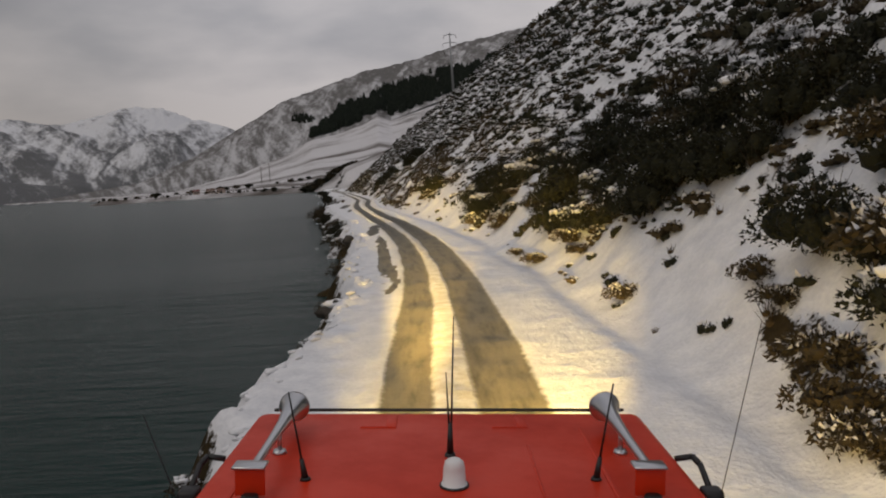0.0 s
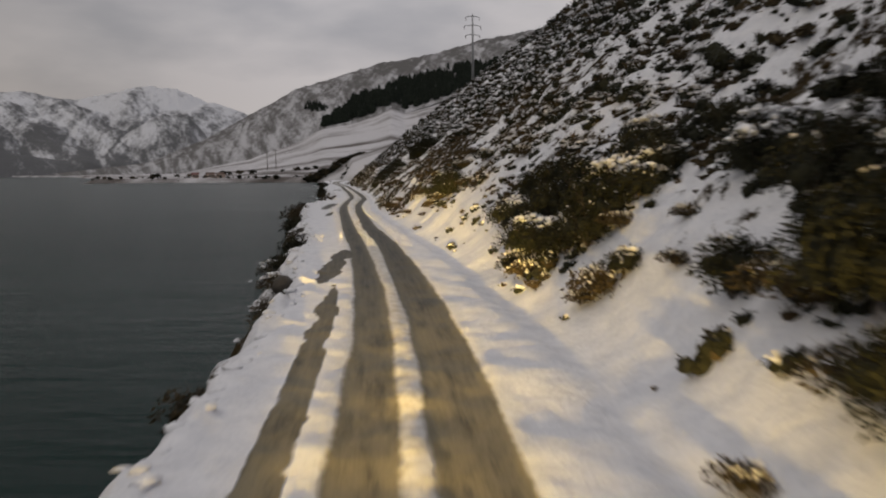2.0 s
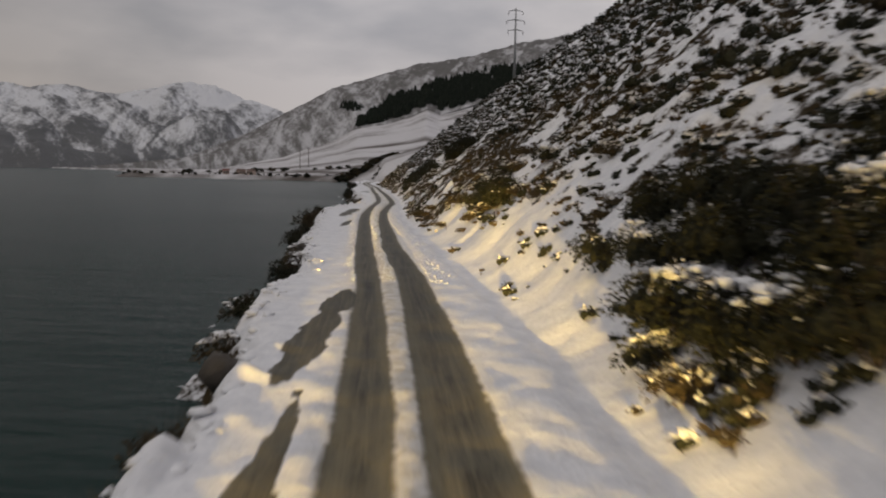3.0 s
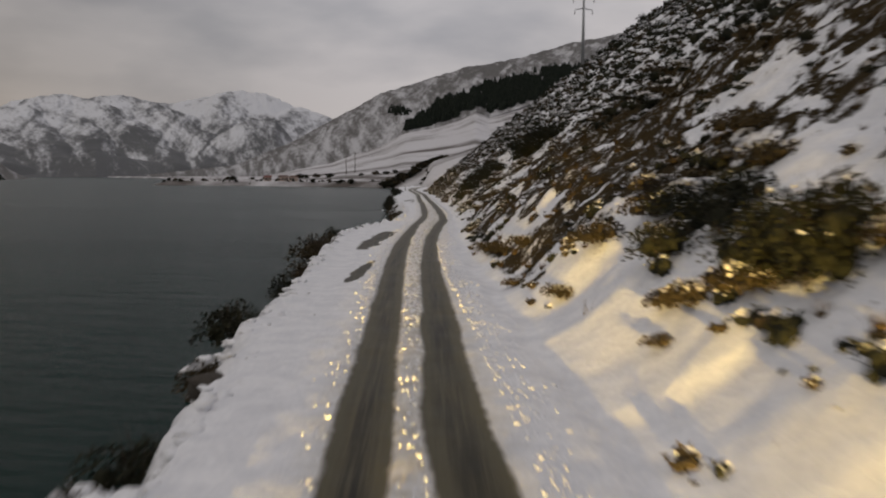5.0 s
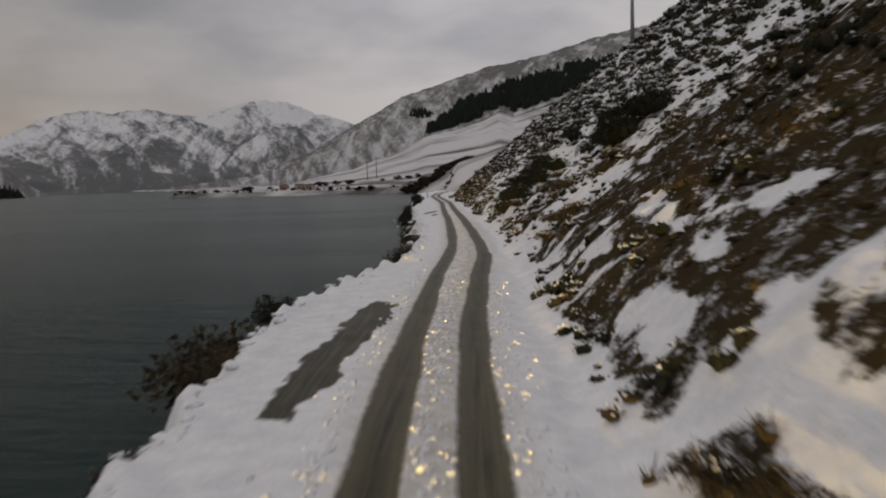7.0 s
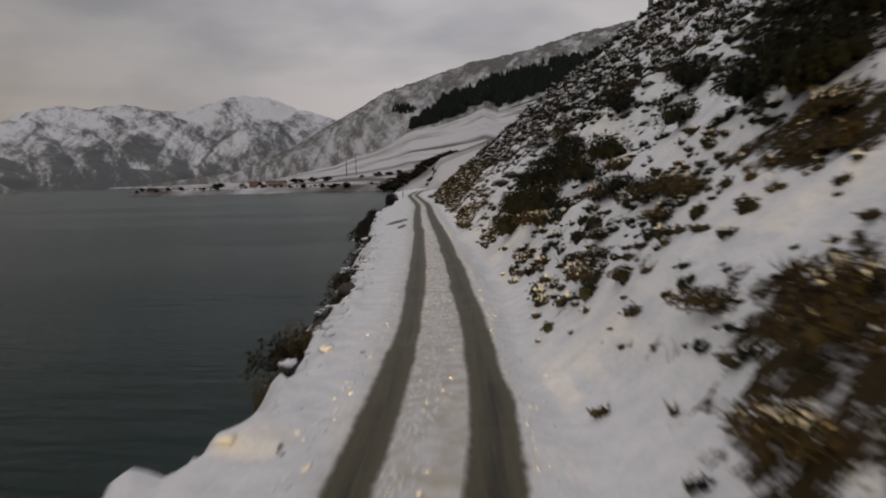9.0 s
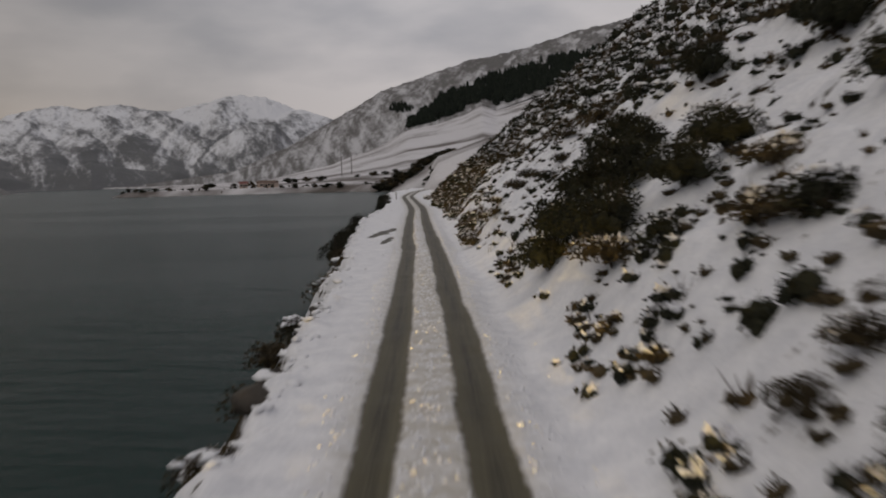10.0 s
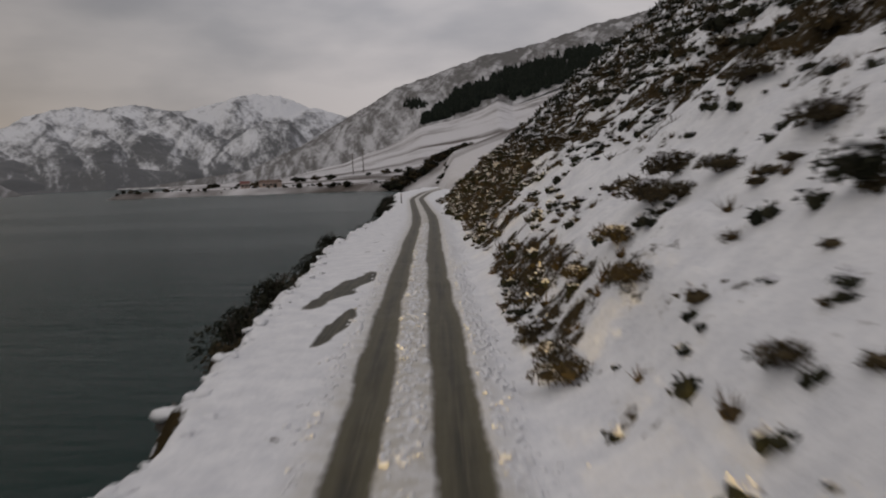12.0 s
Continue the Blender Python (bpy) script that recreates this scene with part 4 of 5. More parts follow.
scatter("hillside_scrub", hill_spots(), [joined(600, 1.0, 0.8, 63, 1, 0, -0.1), joined(601, 1.1, 0.7, 60, 1, 0, 0.1), joined(602, 0.9, 0.9, 63, 0, 0, -0.45), joined(603, 1.0, 0.7, 60, 1, 1, -0.1), joined(604, 0.9, 0.6, 60, 0, 1, -0.45),
         joined(605, 1.0, 0.8, 30, 1, 0, 0.0), joined(606, 1.1, 0.7, 28, 1, 0, 0.15), joined(607, 0.9, 0.9, 30, 0, 0, -0.45), joined(608, 1.0, 0.7, 26, 1, 1, -0.1), joined(609, 0.9, 0.6, 26, 0, 1, -0.45)],
        [SCRUB, BROWN_SCRUB, LUMP], "dense dark and brown scrub with snow on steep hillside", "scrub")


def tuft(seed, blades=18):
    rng = np.random.default_rng(seed)
    s = Soup()
    for _ in range(blades):
        a = rng.uniform(0, 6.28)
        root = np.array([math.cos(a), math.sin(a), 0]) * rng.uniform(0, 0.22)
        lean = np.array([math.cos(a), math.sin(a), 0]) * rng.uniform(0.2, 0.75) + np.array([0, 0, rng.uniform(0.35, 0.8)])
        side = np.array([-math.sin(a), math.cos(a), 0]) * rng.uniform(0.025, 0.05)
        s.add([root - side, root + side, root + lean * 0.6 + side * 0.7, root + lean], [[0, 1, 2], [0, 2, 3]])
    s.add(*lump(rng, (0, 0, 0.08), (0.3, 0.3, 0.2), False, 0.3))
    return s


def tussock_spots():
    rng = np.random.default_rng(79)
    y, up = rng.uniform(-4, 296, 19000), rng.uniform(0.1, 22, 19000)
    d = foot_d(y) + up
    keep = rng.uniform(size=len(y)) < np.clip(soil_mask(y, d) * 1.3 - 0.25, 0.015, 1) * 0.6 * (1 - 0.35 * bare_cut(y, up))
    y, d = y[keep], d[keep]
    z = height(y, d)
    return [(float(x), float(b), float(h) - 0.03, rng.uniform(0.25, 0.6), rng.uniform(0, 6.28), int(rng.integers(3))) for x, b, h in zip(road_x(y) + d, y, z)]


scatter("tussock_grass", tussock_spots(), [tuft(700), tuft(701), tuft(702)], [TUSSOCK], "dry golden-brown tussock grass tufts on the hillside", "grass")

# bushes along the lake's edge
SHORE_MODELS = [make_shrub(520 + k, w, h, m, label, group="lakeside bushes", stems=st, leafy=lf, snowy=s, frosty=-0.75 if s == 0 else 0.0, core=0.85 if m is SCRUB else 0.5) for k, (w, h, m, label, s, st, lf) in enumerate((
    (1.0, 1.2, SCRUB, "dark bush on the lake bank below the snowy verge", 0, 14, 1300),
    (1.2, 1.0, BROWN_SCRUB, "brown twiggy bush on the lake bank and no snow", 0, 60, 700),
    (1.1, 0.9, BROWN_SCRUB, "low brown bush capped with snow on the lake bank", 2, 20, 800)))]
LAKE_BUSHES = ((13, 0.5, 2), (24, 0.5, 2), (33, 0.55, 1), (43.5, 0.9, 1), (53.6, 0.9, 1), (62, 1.0, 2), (66, 0.9, 0), (69.6, 1.1, 2), (75, 1.3, 0), (79, 1.1, 2), (83, 1.2, 0), (88, 1.0, 2), (92, 1.2, 0), (99, 1.0, 0), (102.3, 1.2, 0), (109.5, 1.2, 1), (113.8, 1.0, 2), (117.5, 1.3, 1),
               (120, 1.9, 1), (122, 1.4, 1), (126, 1.2, 0), (133.5, 1.2, 0), (135.5, 1.1, 0), (140, 1.4, 1), (149.5, 1.2, 1), (156, 0.8, 2), (161, 0.9, 1), (164.5, 0.9, 1), (167.5, 0.8, 0), (170, 1.0, 2), (173, 0.7, 1), (178.5, 0.7, 2), (180.5, 1.2, 1), (193.5, 1.0, 1), (195.2, 1.5, 0), (197, 1.3, 0), (201.5, 1.3, 0), (204.5, 1.4, 1),
               (209, 1.1, 1), (213, 1.2, 0), (215.6, 1.3, 0), (219, 1.2, 0), (222.8, 1.3, 0), (230, 0.9, 1), (238.6, 1.2, 0), (247, 1.0, 2), (256, 1.3, 0), (262, 1.6, 0), (268, 1.8, 0), (273, 2.0, 0), (279, 1.8, 2), (286, 1.7, 0), (294, 1.6, 1), (300, 1.8, 0), (308, 1.8, 0))
for k, (y, size, model) in enumerate(LAKE_BUSHES):
    place(SHORE_MODELS[model], y, float(edge_d(y)) - (0.9 if y < 95 else 2.1 if 132 < y < 147 else 1.0) + 0.2 * math.sin(k * 2.3), size, used_models, 0.1, 61 * k)

# dry reeds on the lake bank and bare stems that stick out of the snow
REED = foliage_material("dry_reed", (0.055, 0.036, 0.014), (0.17, 0.115, 0.045))


def stems(seed, count, tall, spread, thick):
    """Thin stems that bend over at the tip, three-sided and tapered."""
    rng = np.random.default_rng(seed)
    s = Soup()
    for _ in range(count):
        a, b = rng.uniform(0, 6.28, 2)
        root = np.array([math.cos(a), math.sin(a), 0]) * spread * math.sqrt(rng.uniform(0, 1))
        lean = np.array([math.cos(b), math.sin(b), 0]) * tall * rng.uniform(0.1, 0.55)
        high = tall * rng.uniform(0.55, 1.1)
        rings = []
        for u in (0.0, 0.4, 0.75, 1.0):
            p = root + lean * u * u + np.array([0, 0, high * (u - 0.22 * u * u * u) - 0.08])
            rings += [p + thick * (1 - 0.85 * u) * np.array([math.cos(q), math.sin(q), 0]) for q in (0, 2.1, 4.2)]
        f = []
        for r in range(3):
            for k in range(3):
                i, j = r * 3 + k, r * 3 + (k + 1) % 3
                f += [[i, j, i + 3], [j, j + 3, i + 3]]
        s.add(rings, f)
    return s


def make_stems(name, seed, count, tall, spread, thick, label, category, group):
    ob = new(name, stems(seed, count, tall, spread, thick).mesh(name, [REED if count > 20 else TWIG]))
    return tagged(ob, label, category, group)


REEDS = [make_stems("reed_clump", 570 + k, 90, 1.1, 0.45, 0.011, "clump of dry golden-brown reeds on the lake bank", "reeds", "lakeside reeds") for k in range(2)]
for k, (y, size) in enumerate(((51.5, 0.9), (56.5, 0.7), (97.5, 0.7), (119, 1.2), (121.5, 1.3), (147.5, 1.1), (149.5, 1.3), (166, 1.1), (168, 0.9), (178.5, 1.0), (180.5, 1.2), (206, 1.2))):
    place(REEDS[k % 2], y, float(edge_d(y)) - 0.75 - 0.3 * (k % 3), size, used_models, 0.05, 71 * k)
BARE = [make_stems("bare_stems", 580 + k, 6, 0.9, 0.15, 0.009, "few thin bare arching stems sticking out of the snow", "stems", "bare stems on the bank") for k in range(2)]
for k, (y, up, size) in enumerate(((157.9, 0.4, 0.5), (180.5, 1.0, 1.0), (177.5, 1.5, 1.1), (174.6, 1.5, 1.2), (158.5, 2.2, 1.1), (155.8, 2.4, 1.0), (31.5, 1.4, 0.7), (90.5, 1.2, 0.9), (142.0, 1.6, 0.8))):
    place(BARE[k % 2], y, float(foot_d(y)) + up, size, used_models, 0.05, 83 * k)

# dark stones at the foot of the lake bank
STONE = material("dark_brown_stone", (0.05, 0.042, 0.034), 0.8)
STONE_NODES = Nodes(STONE)
STONE_NODES.link(STONE_NODES.mix(STONE_NODES.noise(5, 6, 0.7), (0.02, 0.017, 0.013), (0.09, 0.075, 0.06)), STONE_NODES.p.inputs["Base Color"])
STONE_NODES.bump(STONE_NODES.noise(9, 5, 0.65), 0.7, 0.08)


def make_stone(seed, capped):
    rng = np.random.default_rng(seed)
    ob = empty("stone", Matrix(), "dark brown stone capped with snow on lake bank" if capped else "dark brown wet stone on the lake bank", "stone", "lake bank stones")
    body, cap = Soup(), Soup()
    body.add(*lump(rng, (0, 0, 0.15), (0.5, 0.4, 0.35), True, 0.55))
    new("body", body.mesh("body", [STONE], True)).parent = ob
    if capped:
        cap.add(*lump(rng, (0, 0, 0.38), (0.4, 0.32, 0.17), True, 0.4))
        new("snow_cap", cap.mesh("snow_cap", [LUMP], True)).parent = ob
    return ob


STONES = [make_stone(560, True), make_stone(561, False), make_stone(562, True), make_stone(563, False)]
rng = np.random.default_rng(91)
for k, y in enumerate((28, 39, 47, 58, 71, 86, 98, 111, 113.5, 124, 133, 142, 147, 152.5, 154, 158, 162.5, 166, 168.5, 171.8, 174.5, 177, 180.2, 183.5, 187, 191.5, 194)):
    place(STONES[k % 4], y, float(edge_d(y)) - rng.uniform(0.35, 1.5), rng.uniform(0.5, 1.25), used_models, 0.1, 53 * k)

# ---- far things ----
def tapered(bm, a, b, ra, rb, seg=10):
    """A tapered tube from a to b with closed ends."""
    a, b = Vector(a), Vector(b)
    turn = (b - a).to_track_quat("Z", "Y").to_matrix().to_4x4()
    made = bmesh.ops.create_cone(bm, cap_ends=True, segments=seg, radius1=ra, radius2=rb, depth=(b - a).length)
    bmesh.ops.transform(bm, matrix=Matrix.Translation((a + b) / 2) @ turn, verts=made["verts"])
    return bm


def box(bm, lo, hi):
    made = bmesh.ops.create_cube(bm, size=1)
    size = [h - l for l, h in zip(lo, hi)]
    mid = [(h + l) / 2 for l, h in zip(lo, hi)]
    bmesh.ops.transform(bm, matrix=Matrix.Translation(mid) @ Matrix.Diagonal((*size, 1)), verts=made["verts"])
    return made["verts"]


STEEL = material("galvanised_steel", (0.34, 0.35, 0.36), 0.55, 0.3)
GLASS_BROWN = material("insulator_brown", (0.05, 0.03, 0.02), 0.3)
POLE_WOOD = material("weathered_pole_wood", (0.12, 0.10, 0.085), 0.85)


def build_pylon():
    x, y = -2.7, 268.0
    z = ground_z(x, y)
    ob = empty("power_pylon", pose(x, y, z, 0, 0, 12), "tall grey steel monopole pylon with three crossarms on snowy hillside", "pylon")
    part("mast", smooth(tapered(bmesh.new(), (0, 0, -1.0), (0, 0, 20), 0.48, 0.2, 12)), STEEL, ob)
    for h, half in ((19.4, 2.1), (16.7, 2.6), (13.9, 2.2)):
        arm = part("crossarm", tapered(tapered(bmesh.new(), (-half, 0, h - 0.25), (0, 0, h + 0.1), 0.09, 0.16, 6), (0, 0, h + 0.1), (half, 0, h - 0.25), 0.16, 0.09, 6), STEEL, ob)
        for side in (-half, half):
            bm = tapered(bmesh.new(), (side, 0, h - 0.25), (side, 0, h - 1.35), 0.05, 0.05, 6)
            for k in range(4):
                tapered(bm, (side, 0, h - 0.5 - 0.2 * k), (side, 0, h - 0.62 - 0.2 * k), 0.13, 0.1, 8)
            part("insulator", bm, GLASS_BROWN, arm, "hanging insulator string")


def build_far_poles():
    for x, y, tall in ((-207.5, 772.0, 17.0), (-200.5, 778.0, 19.0)):
        z = float(plain_z(np.array([x]), np.array([y]))[0])
        ob = empty("power_pole", pose(x, y, z), "distant bare wooden power pole with crossarm on snowy field", "pole", "distant power poles")
        part("pole", smooth(tapered(bmesh.new(), (0, 0, -0.5), (0, 0, tall), 0.42, 0.3, 8)), POLE_WOOD, ob)
        part("crossarm", tapered(bmesh.new(), (-2.2, 0, tall - 1.2), (2.2, 0, tall - 1.2), 0.18, 0.18, 6), POLE_WOOD, ob)


def conifer(seed):
    """A conifer of one metre: a stem with ragged drooping tiers."""
    rng = np.random.default_rng(seed)
    s = Soup()
    for k in range(4):
        h, w = 0.1 + 0.2 * k, 0.32 * (1 - k / 4.6)
        pts = [[0, 0, h + 0.34]]
        for q in range(7):
            a, r = q / 7 * 6.28, w * rng.uniform(0.65, 1.2)
            pts.append([math.cos(a) * r, math.sin(a) * r, h + rng.uniform(-0.05, 0.05)])
        s.add(pts, [[0, 1 + q, 1 + (q + 1) % 7] for q in range(7)])
    s.add([[-.02, 0, -.05], [.02, 0, -.05], [0, .02, -.05], [0, 0, .3]], [[0, 1, 3], [1, 2, 3], [2, 0, 3]])
    return s


FACE_AZ, FACE_R = np.arange(-6.5, 13.5, 0.05), np.linspace(1380, 2290, 120)
FACE_Z = mountain_height(*np.meshgrid(FACE_AZ, FACE_R, indexing="ij"), NEAR_RANGE)[0]


def mountain_spot(az, el):
    """Where the near mountain's face lies along that bearing at that elevation."""
    z = FACE_Z[int((az + 6.5) / 0.05)]
    k = int(np.argmax(np.degrees(np.arctan2(z - 4.2, FACE_R)) > el))
    if k == 0:
        return None
    return CENTRE[0] - FACE_R[k] * math.sin(math.radians(az)), CENTRE[1] + FACE_R[k] * math.cos(math.radians(az)), float(z[k])


def build_forest():
    rng = np.random.default_rng(81)
    spots = []
    for _ in range(6500):
        az = rng.uniform(-6, 11.5)
        lo = np.interp(az, (-6, -2, 1.3, 3.6, 5.2, 6.2, 7.4, 9.5, 11.6), (7.9, 7.0, 5.85, 5.15, 4.7, 5.15, 4.55, 3.9, 3.5))
        hi = np.interp(az, (-6, -4.3, -2, 0.9, 2.5, 5.3, 8.1, 9.5, 11.6), (9.3, 8.9, 8.25, 7.85, 7.75, 7.05, 6.1, 5.15, 3.7))
        lo, hi = lo - 0.12 + 0.22 * float(fbm(az * 2.6, 3.0, 93, 3)), hi + 0.22 * float(fbm(az * 2.2, 7.0, 94, 3))
        el = rng.uniform(lo, max(hi - 0.25, lo + 0.05))
        if float(fbm(az * 2.2, el * 3.6, 91, 3)) > 0.5:
            continue
        p = mountain_spot(az, el)
        if p:
            spots.append((*p, rng.uniform(8, 18), rng.uniform(0, 6), int(rng.integers(3))))
    for _ in range(70):
        p = mountain_spot(11.9 + float(np.clip(rng.normal(0, 0.4), -1.2, 1.2)), 4.72 + rng.normal(0, 0.13))
        if p:
            spots.append((*p, rng.uniform(8, 14), rng.uniform(0, 6), int(rng.integers(3))))
    for _ in range(170):
        az, r = rng.uniform(38.9, 44), rng.uniform(1090, 1160)
        x, y = CENTRE[0] - r * math.sin(math.radians(az)), CENTRE[1] + r * math.cos(math.radians(az))
        z = float(mountain_height(np.array([az]), np.array([r]), HEADLAND)[0][0])
        spots.append((x, y, max(z, -2.5), rng.uniform(8, 14) * min(1.0, 0.35 + (az - 38.9)), rng.uniform(0, 6), int(rng.integers(3))))
    scatter("forest", spots, [conifer(800), conifer(801), conifer(802)], [CONIFER], "dark conifer plantation on the snowy mountainside", "forest")


def tree(seed, tall):
    """A low broad tree: tapered trunk with limbs, and a ragged crown of clumps."""
    rng = np.random.default_rng(seed)
    trunk, crown = Soup(), Soup()
    for k in range(6):
        a, h = k * 1.1, tall * (0.15 + 0.1 * k)
        tip = np.array([math.cos(a) * tall * 0.3, math.sin(a) * tall * 0.3, h + tall * 0.3]) if k else np.array([0.0, 0, tall * 0.8])
        foot = np.array([0, 0, h if k else -0.3])
        w = tall * (0.05 if k == 0 else 0.02)
        ring = [np.array([math.cos(q), math.sin(q), 0]) * w for q in (0, 1.57, 3.14, 4.71)]
        trunk.add([foot + q for q in ring] + [tip], [[q, (q + 1) % 4, 4] for q in range(4)])
    for k in range(9):
        a, o = rng.uniform(0, 6.28), tall * rng.uniform(0, 0.34)
        c = (math.cos(a) * o, math.sin(a) * o, tall * rng.uniform(0.14, 0.72) * (1 - 0.9 * o / tall))
        size = [tall * rng.uniform(0.16, 0.27)] * 3
        crown.add(*lump(rng, c, [q * 0.75 for q in size], False, 0.4))
        crown.add(*leaves(rng, 40, c, size, tall * 0.075))
    return trunk, crown


def build_trees():
    """Trees and tall bushes along the far shore."""
    models = []
    for k in range(3):
        t, c = tree(820 + k, 1.0)
        ob = empty("tree", Matrix(), "dark leafy tree on the far snowy lake shore", "tree", "far shore trees")
        new("trunk", t.mesh("trunk", [TWIG])).parent = ob
        new("crown", c.mesh("crown", [SCRUB if k < 2 else BROWN_SCRUB])).parent = ob
        models.append(ob)
    rng = np.random.default_rng(83)
    spots = [(-123, 486, 4), (-131, 490, 3.5), (-138, 494, 3), (-150, 500, 3.5), (-158, 503, 2.5), (-176, 512, 3), (-205, 518, 2.6), (-214, 520, 2.4), (-228, 522, 3), (-236, 522, 2.6), (-243, 521, 3.2), (-247, 522, 2.5), (-252, 523, 2.8), (-256, 524, 2.5), (-182, 540, 3), (-195, 545, 3)]
    for k in range(54):
        u = k / 53
        spots.append((-110 + 44 * u + rng.uniform(-2, 2), 452 + 16 * u + rng.uniform(-5, 5), (6.0 - 2.6 * u) * rng.uniform(0.75, 1.15)))
    for k in range(16):
        spots.append((rng.uniform(-100, -66), rng.uniform(400, 440), rng.uniform(1.8, 3.2)))
    for k in range(60):
        x = rng.uniform(-255, -62)
        spots.append((x, float(np.interp(x, SHORE_X, SHORE_Y)) + rng.uniform(3, 26), rng.uniform(0.7, 1.9)))
    for k in range(12):
        u = k / 11
        spots.append((-270 + 130 * u + rng.uniform(-6, 6), 640 + 60 * u + rng.uniform(-12, 12), rng.uniform(4, 6)))
    for k, (x, y, tall) in enumerate(spots):
        z = float(plain_z(np.array([float(x)]), np.array([float(y)]))[0])
        if z < -1.9:
            continue
        m = pose(x, y, z - 0.1 * tall, 0, 0, 57 * k) @ Matrix.Diagonal((tall * 1.4, tall * 1.4, tall * 0.9, 1))
        ob = models[k % 3] if k < 3 else copy_thing(models[k % 3], Matrix())
        ob.matrix_basis = m


ROOF_RED = material("red_iron_roof", (0.16, 0.05, 0.04), 0.6)
ROOF_BROWN = material("brown_iron_roof", (0.12, 0.07, 0.05), 0.6)
WALL_PALE = material("pale_weatherboard", (0.45, 0.36, 0.30), 0.8)
WINDOW_DARK = material("dark_window_glass", (0.03, 0.035, 0.04), 0.1)


def build_house(x, y, turn, w, d, roof, label):
    z = float(plain_z(np.array([float(x)]), np.array([float(y)]))[0])
    ob = empty("house", pose(x, y, z, 0, 0, turn), label, "house", "far shore houses")
    bm = bmesh.new()
    box(bm, (-w / 2, -d / 2, -0.6), (w / 2, d / 2, 2.5))
    part("wall", bm, WALL_PALE, ob)
    bm = bmesh.new()
    o, h = 0.35, 2.5 + d * 0.32
    pts = [bm.verts.new(p) for p in ((-w / 2 - o, -d / 2 - o, 2.42), (w / 2 + o, -d / 2 - o, 2.42), (w / 2 + o, d / 2 + o, 2.42), (-w / 2 - o, d / 2 + o, 2.42), (-w / 2 - o, 0, h), (w / 2 + o, 0, h))]
    for f in ((0, 1, 5, 4), (2, 3, 4, 5), (0, 4, 3), (1, 2, 5), (3, 2, 1, 0)):
        bm.faces.new([pts[k] for k in f])
    part("roof", bm, roof, ob)
    for name, a, b, lo, hi, m in (("window", -w * 0.38, -w * 0.12, 0.9, 1.9, WINDOW_DARK), ("door", -w * 0.03, w * 0.14, 0.0, 2.0, POLE_WOOD), ("window", w * 0.2, w * 0.4, 0.9, 1.9, WINDOW_DARK)):
        bm = bmesh.new()
        box(bm, (a, -d / 2 - 0.05, lo), (b, -d / 2 + 0.02, hi))
        part(name, bm, m, ob)


GLOW = bpy.data.materials.new("lamp_glow")
GLOW.use_nodes = True
GLOW.node_tree.nodes["Principled BSDF"].inputs["Emission Color"].default_value = (1.0, 0.55, 0.15, 1)
GLOW.node_tree.nodes["Principled BSDF"].inputs["Emission Strength"].default_value = 6.0


def build_far_lamp():
    ob = empty("street_lamp", pose(-1395, 2150, -2), "distant orange street lamp shining on the far lake shore", "lamp")
    part("post", tapered(bmesh.new(), (0, 0, -3), (0, 0, 9), 0.4, 0.3, 6), STEEL, ob)
    bm = bmesh.new()
    bmesh.ops.create_icosphere(bm, subdivisions=2, radius=3.0)
    bmesh.ops.scale(bm, vec=(1, 1, 0.7), verts=bm.verts)
    bmesh.ops.translate(bm, vec=(0, 0, 10), verts=bm.verts)
    part("lamp_head", bm, GLOW, ob, "glowing orange lamp head")


def build_marker_posts():
    for k, (y, d) in enumerate(((281.0, -4.2),)):
        x = float(road_x(y)) + d
        ob = empty("marker_post", pose(x, y, ground_z(x, y)), "slim dark roadside marker post in the snow", "post")
        bm = bmesh.new()
        bmesh.ops.bevel(bm, geom=[e for v in box(bm, (-0.07, -0.06, -0.2), (0.07, 0.06, 1.4)) for e in v.link_edges][:0] or bm.edges[:], offset=0.02, segments=1)
        part("post", bm, POLE_WOOD, ob)
        bm = bmesh.new()
        box(bm, (-0.075, -0.065, 1.1), (0.075, 0.065, 1.3))
        part("band", bm, WALL_PALE, ob, "pale reflective band")


